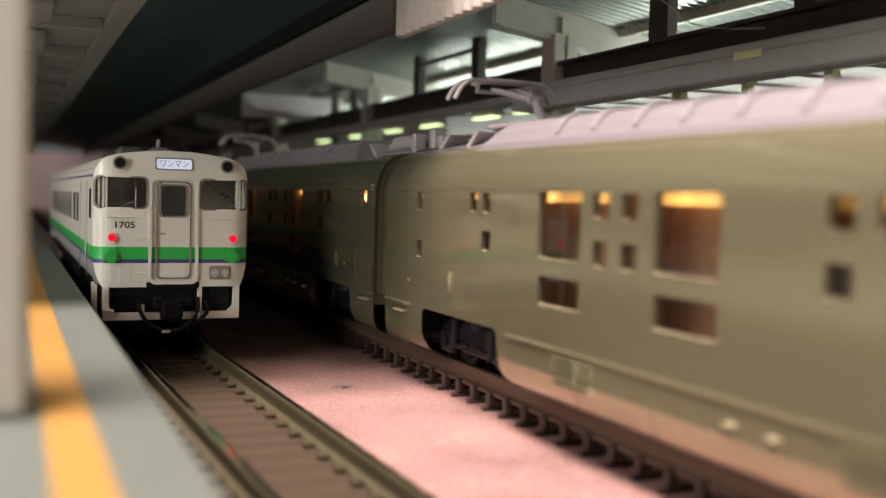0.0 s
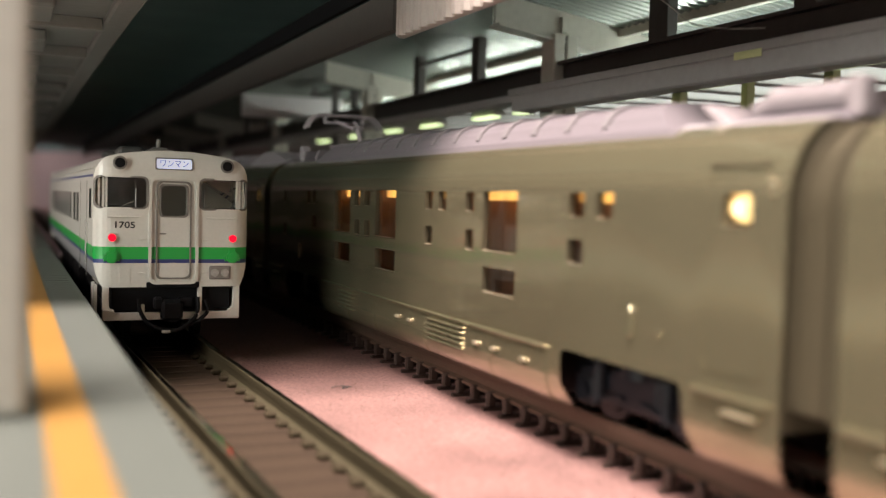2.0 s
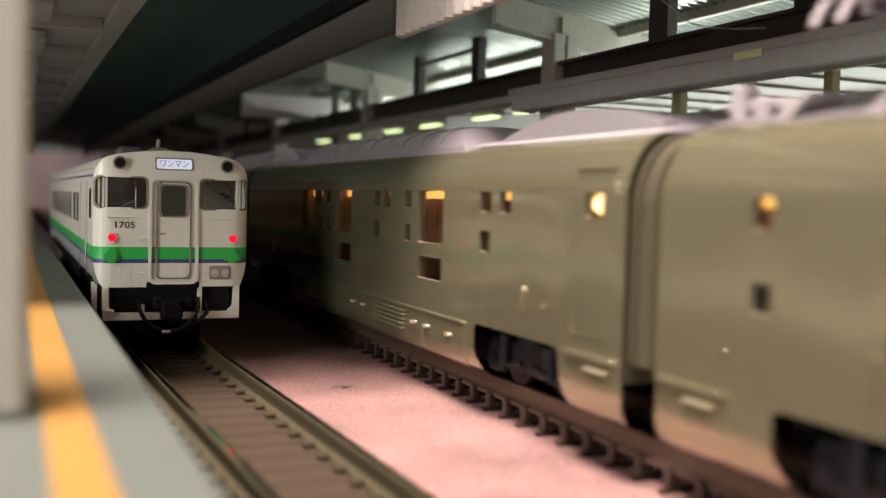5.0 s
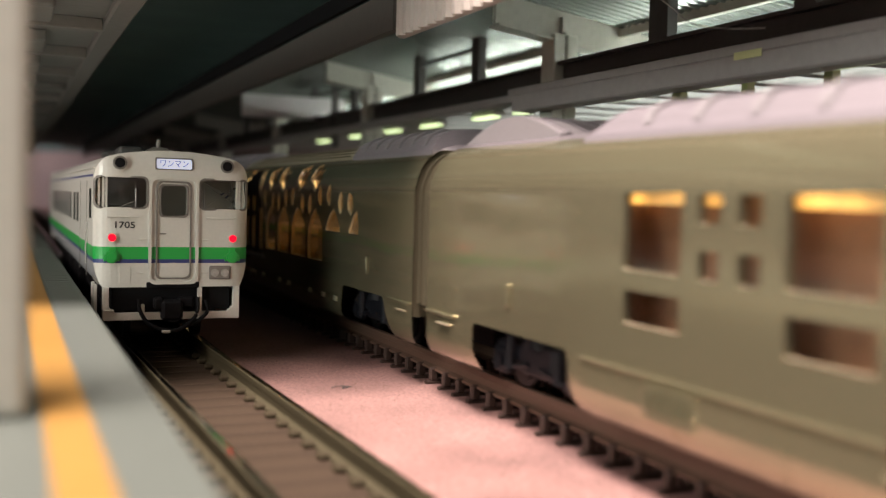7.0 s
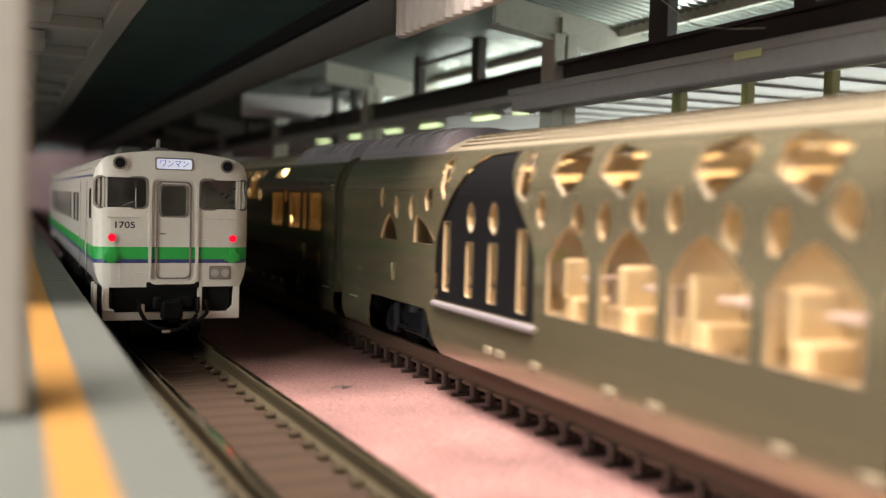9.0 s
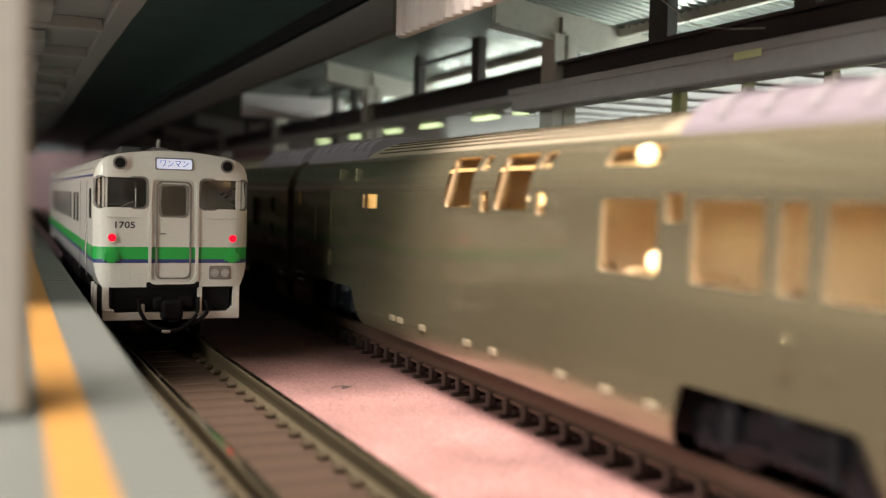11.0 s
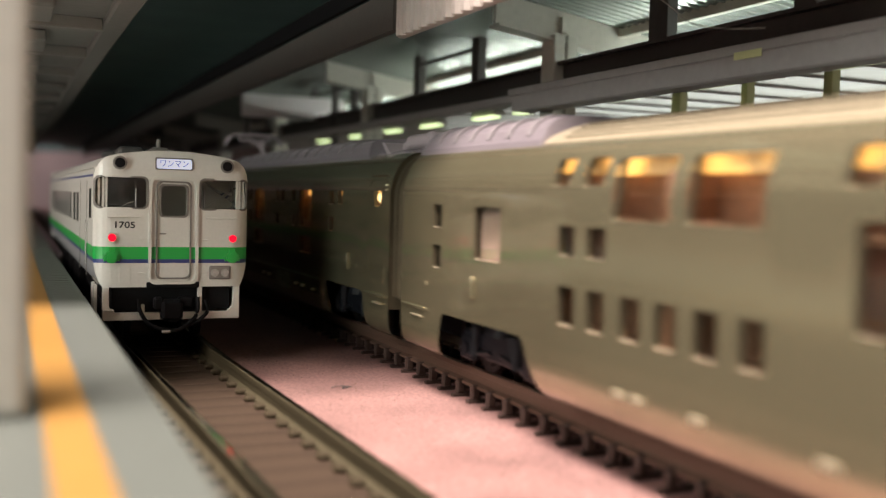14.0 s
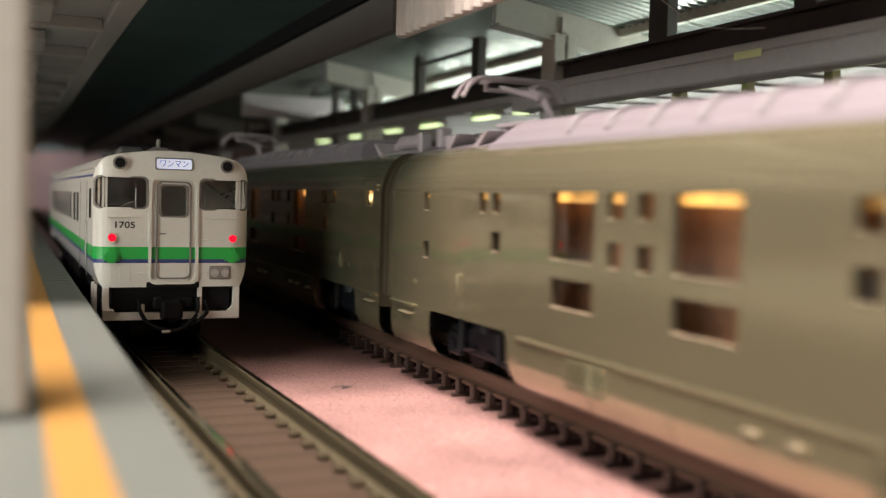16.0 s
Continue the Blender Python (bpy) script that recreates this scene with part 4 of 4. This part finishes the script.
def lettering(body, size, mat, parent, at, width=None, bold=0.0):
    c = bpy.data.curves.new("lettering", "FONT")
    c.body, c.size, c.align_x, c.align_y, c.extrude, c.offset = body, size * U, "CENTER", "CENTER", 0.02 * U, bold * U
    tmp = new("lettering", c)
    bpy.context.view_layer.update()
    me = bpy.data.meshes.new_from_object(tmp.evaluated_get(bpy.context.evaluated_depsgraph_get()))
    bpy.data.objects.remove(tmp)
    xs = [v.co.x for v in me.vertices]
    if width and xs:
        k = width * U / (max(xs) - min(xs))
        for v in me.vertices:
            v.co.x *= k
    me.materials.append(mat)
    ob = new("lettering", me)
    ob.parent = parent
    ob.matrix_basis = pose(at[0] * U, at[1] * U, at[2] * U, 90, 0, 0)
    return ob


def stripes(ob, lower):
    """Paint by height: ivory, green band, navy line, and the flank's lower colour."""
    for p in ob.data.polygons:
        z = p.center.z / U
        p.material_index = 1 if 11.45 < z < 13.0 else 2 if (10.95 < z < 11.45 or (lower and 21.75 < z < 22.05)) else 3 if lower and z < 10.95 else 0
    return ob


def diesel():
    d = thing("diesel_railcar", "ivory diesel railcar with green and navy stripes, tail lamps lit", "railcar", (DIESEL_X, DIESEL_Y, 0))
    paint = [M["white"], M["green"], M["blue"], M["grey_paint"]]
    put = lambda x, z: (x, face_depth(x, z), z)
    outline = [(h, z) for z, h in D_HALF] + [(-h, z) for z, h in D_HALF[-2::-1]]
    win_l, win_r = rounded(-9.45, -3.35, 17.95, 21.7, 0.7), rounded(3.35, 9.45, 17.95, 21.7, 0.7)
    door_w = rounded(-1.6, 1.6, 17.0, 20.8, 0.55)
    sign = rounded(-2.2, 2.2, 22.95, 24.2, 0.2, 2)
    cols = [s * x for x in (7.0, 7.6, 8.1, 8.6, 9.0, 9.3) for s in (-1, 1)]
    bm = sheet(outline, [win_l, win_r, door_w, sign], put, (9.5, 10.95, 11.45, 13.0, 15.0, 22.3, 22.9, 23.4, 23.9, 24.3, 24.6, 24.9), cols)
    face = stripes(part("front_face", bm, paint, d, "ivory front with a green band", False), False)
    n = len(outline)
    bm = bmesh.new()
    a = [bm.verts.new(put(x, z)) for x, z in outline]
    b = [bm.verts.new((x, 2.4, z)) for x, z in outline]
    for i in range(n):
        bm.faces.new((a[i], a[(i + 1) % n], b[(i + 1) % n], b[i]))
    bmesh.ops.recalc_face_normals(bm, faces=bm.faces[:])
    stripes(part("front_corner", bm, paint, d), False)
    # flanks with window openings, roof
    side_z = [z for z, h in D_HALF if z <= 23.4]
    wins = [rounded(u, u + 5.6, 15.2, 19.6, 0.4, 2) for u in (28, 35.5)] + [rounded(u, u + 7.4, 15.2, 19.6, 0.4, 2) for u in range(46, 118, 10)] + [rounded(4.2, 7.6, 16.4, 20.2, 0.4, 2)]
    line = [(2.4, 7.9), (138.7, 7.9), (138.7, 23.4), (2.4, 23.4)]
    for s in (-1, 1):
        bm = sheet(line, wins, lambda u, z: (s * d_half(z), u, z), side_z[1:-1], range(10, 138, 16))
        stripes(part("flank", bm, paint, d, "ivory flank with green band and windows"), True)
        for w in wins:
            u0, u1 = min(p[0] for p in w), max(p[0] for p in w)
            part("side_window", box(s * 9.3 - 0.15, s * 9.3 + 0.15, u0 - 0.1, u1 + 0.1, 15.1, 20.3), M["side_glass"], d)
        for u in (11.5, 24.5):
            part("door_seam", box(s * 9.68 - 0.04, s * 9.68 + 0.04, u - 0.1, u + 0.1, 8.6, 21.2), M["trim_grey"], d)
        part("door_rail", rod((s * 9.9, 9.6, 10.4), (s * 9.9, 9.6, 16.0), 0.12), M["lens"], d)
        part("rain_gutter", box(s * 9.35 - 0.25, s * 9.35 + 0.15, 2.5, 138.4, 22.75, 22.95, 0.05), M["white"], d)
    top = [(h, z) for z, h in D_HALF if z >= 23.4]
    prof = top + [(-x, z) for x, z in top[-2::-1]]
    bm = bmesh.new()
    a, b = [bm.verts.new((x, 2.4, z)) for x, z in prof], [bm.verts.new((x, 138.7, z)) for x, z in prof]
    for i in range(len(prof) - 1):
        bm.faces.new((a[i], a[i + 1], b[i + 1], b[i]))
    bmesh.ops.recalc_face_normals(bm, faces=bm.faces[:])
    part("roof", bm, M["white"], d, "ivory roof", True)
    part("rear_wall", box(-9.3, 9.3, 138.2, 138.7, 8, 24), M["white"], d)
    # front windows
    for w, s in ((win_l, -1), (win_r, 1)):
        f = part("cab_window", ring_on(w, 0.2, put, 0.12, 0.5), M["trim_grey"], d, "cab window with grey rubber frame")
        g = part("pane", plate_on(w, put, 0.32, 0.18), M["glass_clear"], f)
        g.visible_shadow = False
        for x in (8.15, 8.5, 9.0):
            part("window_pillar", box(s * x - 0.13, s * x + 0.13, face_depth(x, 20) + 0.55, face_depth(x, 20) + 0.8, 17.9, 21.7), M["white"], f)
        part("blind_arm", rod((s * 6.3 if s < 0 else 3.9, 0.8, 18.0), (s * 4.6 if s < 0 else 5.4, 0.8, 18.9), 0.1), M["trim_grey"], f)
        part("blind_arm", rod((s * 4.6 if s < 0 else 3.9, 0.8, 18.0), (s * 4.6 if s < 0 else 3.9, 0.8, 20.4), 0.11), M["grey_paint"], f)
    # gangway door
    for grow, r, x, z0, z1, lift in ((0.35, 0.9, 2.75, 8.6, 21.6, 0.32), (0.2, 0.7, 2.0, 9.1, 21.2, 0.2)):
        part("door_frame", ring_on(rounded(-x, x, z0, z1, r), grow, put, lift, 0.0), M["trim_grey"] if x < 2.5 else M["white"], d, "raised door surround")
    f = part("door_window", ring_on(door_w, 0.22, put, 0.12, 0.5), M["trim_grey"], d, "door window with grey rubber frame")
    g = part("pane", plate_on(door_w, put, 0.3, 0.18), M["glass_clear"], f)
    g.visible_shadow = False
    part("door_handle", box(-1.75, -0.95, -0.22, 0.02, 14.62, 14.78, 0.04), M["trim_grey"], d)
    part("door_kick_plate", plate_on([(-1.9 + 3.8 * i / 12, 9.3 + 1.7 * math.sin(math.pi * i / 12) ** 0.5) for i in range(13)], put, -0.1, 0.12), M["white"], d, "worn ivory kick plate")
    # sign, lamps, badges
    s = part("destination_sign", ring_on(sign, 0.16, put, 0.18, 0.4), M["trim_grey"], d, "lit destination sign in a grey frame")
    part("panel", plate_on(sign, put, 0.12, 0.2), M["sign"], s)
    lettering("ワンマン", 1.05, M["sign_ink"], s, (0.0, face_depth(0, 23.5) + 0.02, 23.57), 3.5)
    lettering("1705", 1.12, M["ink"], d, (-6.03, -0.03, 15.72), 2.4, 0.022)
    for s in (-1, 1):
        y = face_depth(6.65, 23.55)
        h = part("headlight", rod((s * 6.65, y - 0.45, 23.5), (s * 6.65, y + 0.6, 23.5), 0.78, None, 28), M["trim_grey"], d, "unlit round headlamp")
        part("rim", rod((s * 6.65, y - 0.52, 23.5), (s * 6.65, y - 0.3, 23.5), 0.86, None, 28), M["trim_grey"], h)
        part("lens", rod((s * 6.65, y - 0.58, 23.5), (s * 6.65, y - 0.4, 23.5), 0.62, None, 24, 0.66), M["dark_glass"], h)
        t = part("tail_lamp", rod((s * 7.5, -0.3, 14.15), (s * 7.5, 0.3, 14.15), 0.62, None, 24), M["white"], d, "lit red tail lamp")
        part("lens", rod((s * 7.5, -0.42, 14.15), (s * 7.5, -0.2, 14.15), 0.46, None, 20, 0.50), M["red"], t)
        bm = rod((s * 7.5, -0.35, 11.72), (s * 7.5, 0.3, 11.72), 0.78, None, 28)
        box(s * 7.5 - 0.45, s * 7.5 + 0.45, -0.3, 0.2, 12.4, 12.95, 0.1, bm)
        rod((s * 7.5, -0.5, 11.72), (s * 7.5, -0.3, 11.72), 0.55, bm, 24)
        for k in range(4):
            box(s * 7.5 + (-0.95 if k % 2 else 0.75), s * 7.5 + (-0.75 if k % 2 else 0.95), -0.2, 0.1, 11.2 + 0.5 * (k // 2), 11.5 + 0.5 * (k // 2), 0, bm)
        part("signal_cover", bm, M["green"], d, "green round signal lamp cover")
        for x0, x1, z in ((4.1, 8.2, 16.75), (3.55, 4.35, 13.95), (3.55, 4.35, 9.7)):
            part("grab_rail", box(min(s * x0, s * x1), max(s * x0, s * x1), -0.22, -0.06 if z < 16 else 0.02, z - 0.08, z + 0.08, 0.04), M["white"], d)
    part("hatch", box(-6.6, -5.2, -0.05, 0.02, 8.4, 10.6, 0.02), M["white"], d)
    l = part("marker_lamp", box(4.55, 7.3, -0.25, 0.1, 8.85, 10.6, 0.12), M["trim_grey"], d, "twin lower lamps in a grey box")
    for x in (5.25, 6.55):
        part("lens", rod((x, -0.36, 9.7), (x, -0.2, 9.7), 0.5, None, 22, 0.56), M["lens"], l)
    # lower frame of the front
    paint_w = M["white"]
    bm = extrude([(-8.55, 7.9), (-7.75, 7.9), (-7.75, 5.4), (-7.0, 4.65), (7.0, 4.65), (7.75, 5.4), (7.75, 7.9), (8.55, 7.9), (8.55, 3.7), (-8.55, 3.7)], "y", 0.1, 0.9, 0.06)
    part("guard_frame", bm, paint_w, d, "ivory guard frame under the front")
    for x, top in ((-3.75, 5.7), (3.4, 7.9)):
        part("guard_post", box(x - 0.28, x + 0.28, -0.1, 0.5, 4.4, top, 0.06), paint_w, d)
    part("door_sill", box(-3.3, 3.3, -0.15, 1.0, 7.75, 8.55, 0.1), M["black"], d)
    part("step_plate", box(-8.5, -7.2, -0.35, 0.6, 4.85, 5.1, 0.04), paint_w, d)
    for y in (1.2, 5.0):
        part("side_step", box(-9.5, -9.1, y, y + 0.7, 3.9, 8.2, 0.05), paint_w, d)
    part("side_step", box(-9.6, -8.8, 1.2, 5.7, 3.9, 4.3, 0.05), paint_w, d)
    part("coupler", pipe([(0, 8, 4.6), (0, -0.8, 4.4)], 1.0, None, 10), M["black"], d, "black coupler")
    bm = box(-1.5, 1.2, -1.0, 1.5, 3.6, 6.3, 0.4)
    box(-2.4, -1.2, -0.6, 0.8, 5.0, 6.6, 0.25, bm)
    box(0.6, 2.6, -0.2, 1.0, 5.2, 6.6, 0.25, bm)
    part("coupler_head", bm, M["black"], d, "dark coupler head")
    part("coupler_pin", box(-1.5, -0.4, -1.2, -0.8, 2.1, 2.5, 0.1), M["lens"], d, "bright metal pin")
    for pts in (((-4.2, -0.3, 6.4), (-4.1, -0.5, 5.0), (-3.0, -0.7, 3.3), (-1.0, -0.8, 2.5), (0.6, -0.8, 2.5), (2.2, -0.7, 3.5), (3.0, -0.5, 4.6), (3.1, -0.2, 6.6)),
                ((4.1, -0.3, 6.2), (4.4, -0.4, 4.9), (3.6, -0.6, 3.9), (2.4, -0.4, 3.1), (1.4, 0, 3.0))):
        part("brake_hose", pipe(arc_points(pts, 5), 0.26), M["black"], d, "black rubber brake hose")
    bm = box(-7.4, 7.4, 0.9, 137, 4.9, 7.9)
    part("underframe", bm, M["black"], d, "black underframe")
    for u0, u1, z in ((44, 60, 2.2), (64, 78, 2.6), (82, 96, 2.0)):
        for s in (-1, 1):
            part("equipment_box", box(min(s * 5.4, s * 8.6), max(s * 5.4, s * 8.6), u0, u1, z, 7.6, 0.3), M["black"], d)
    for u in (18, 121):
        bm = box(-7.2, 7.2, u - 9, u + 9, 2.6, 5.0, 0.3)
        b = part("bogie", bm, M["bogie"], d, "dark bogie")
        for du in (-7, 7):
            bm = rod((-5.1, u + du, 2.87), (-4.2, u + du, 2.87), 2.87, None, 24)
            rod((4.2, u + du, 2.87), (5.1, u + du, 2.87), 2.87, bm, 24)
            rod((-4.2, u + du, 2.87), (4.2, u + du, 2.87), 0.6, bm, 10)
            part("wheelset", bm, M["bogie"], b)
    # inside of the cab
    part("cab_wall", box(-9.0, 9.0, 9.5, 10.0, 8.5, 23.0), M["cab"], d)
    part("cab_floor", box(-9.0, 9.0, 2.0, 10, 8.2, 8.7), M["cab"], d)
    part("cab_desk", box(-8.6, -3.2, 2.2, 4.0, 15.4, 17.0, 0.3), M["cab"], d)
    # roof fittings
    bm = box(-2.2, 1.2, 9, 12, 25.1, 25.7, 0.15)
    rod((-0.6, 10.4, 25.6), (-0.6, 10.4, 27.1), 0.3, bm)
    box(-1.6, 0.6, 9.6, 11.2, 25.6, 26.0, 0.1, bm)
    part("radio_antenna", bm, M["trim_grey"], d, "grey roof antenna")
    part("horn_cover", box(2.6, 4.2, 8, 10, 24.9, 25.5, 0.2), M["white"], d)
    for y, x0, x1 in ((22, -4.6, -1.2), (44, -4.6, -1.0), (52, -3.0, 3.0), (70, -2.4, 2.4), (90, -2.4, 2.4), (108, -2.4, 2.4)):
        part("roof_vent", box(x0, x1, y, y + 7, 24.9, 26.5, 0.4), M["vent"], d, "dark roof ventilator")
    return d


def track_bits():
    """A curl of wire and crumbs lying between the tracks."""
    w = part("wire_scrap", pipe(arc_points([(-1.2, 0.1, 0.1), (-0.4, 0.8, 0.12), (0.6, 0.6, 0.12), (0.7, -0.2, 0.1), (-0.1, -0.5, 0.1), (0.5, -0.1, 0.2), (1.3, 0.1, 0.1)], 5), 0.05), M["vent"])
    tagged(place(w, 35.8, 108.6, GROUND_Z), "small dark curl of wire lying on the trackbed", "wire scrap")
    rng = random.Random(7)
    bm = bmesh.new()
    for _ in range(260):
        x, y, r = rng.uniform(29, 45), rng.uniform(45, 170), rng.uniform(0.03, 0.08)
        b = bmesh.new()
        bmesh.ops.create_icosphere(b, subdivisions=1, radius=r)
        bmesh.ops.scale(b, vec=(rng.uniform(0.7, 1.5), rng.uniform(0.7, 1.5), 0.6), verts=b.verts)
        bmesh.ops.translate(b, vec=(x, y, GROUND_Z + r * 0.3), verts=b.verts)
        merge(bm, b)
    tagged(part("grit", bm, M["bed"]), "brown crumbs of ballast scattered on the trackbed", "grit", kind="stuff")


setting()
track_bits()
track("track_near", DIESEL_X, M["rail_green"], M["sleeper_near"], M["chair"], 1.25, -1.4, 0.6, "dull olive rails on brown sleepers under the diesel", True, 0.026)
track("track_far", GOLD_X, M["rail_side"], M["sleeper"], M["sleeper"], 0.36, -0.4, 0.4, "rusty brown rails on dark sleepers under the gold train", up=RAIL_UP, long=6.9, first_y=14.73, pitch=3.906)
canopy()
near_canopy()
diesel()
TRAIN = gold_train()


def motions():
    for i, car in enumerate(TRAIN):
        walk(car, [(t, pose(GOLD_X * U, (y + PITCH_CAR * i) * U, 0)) for t, y in FRONT])


motions()
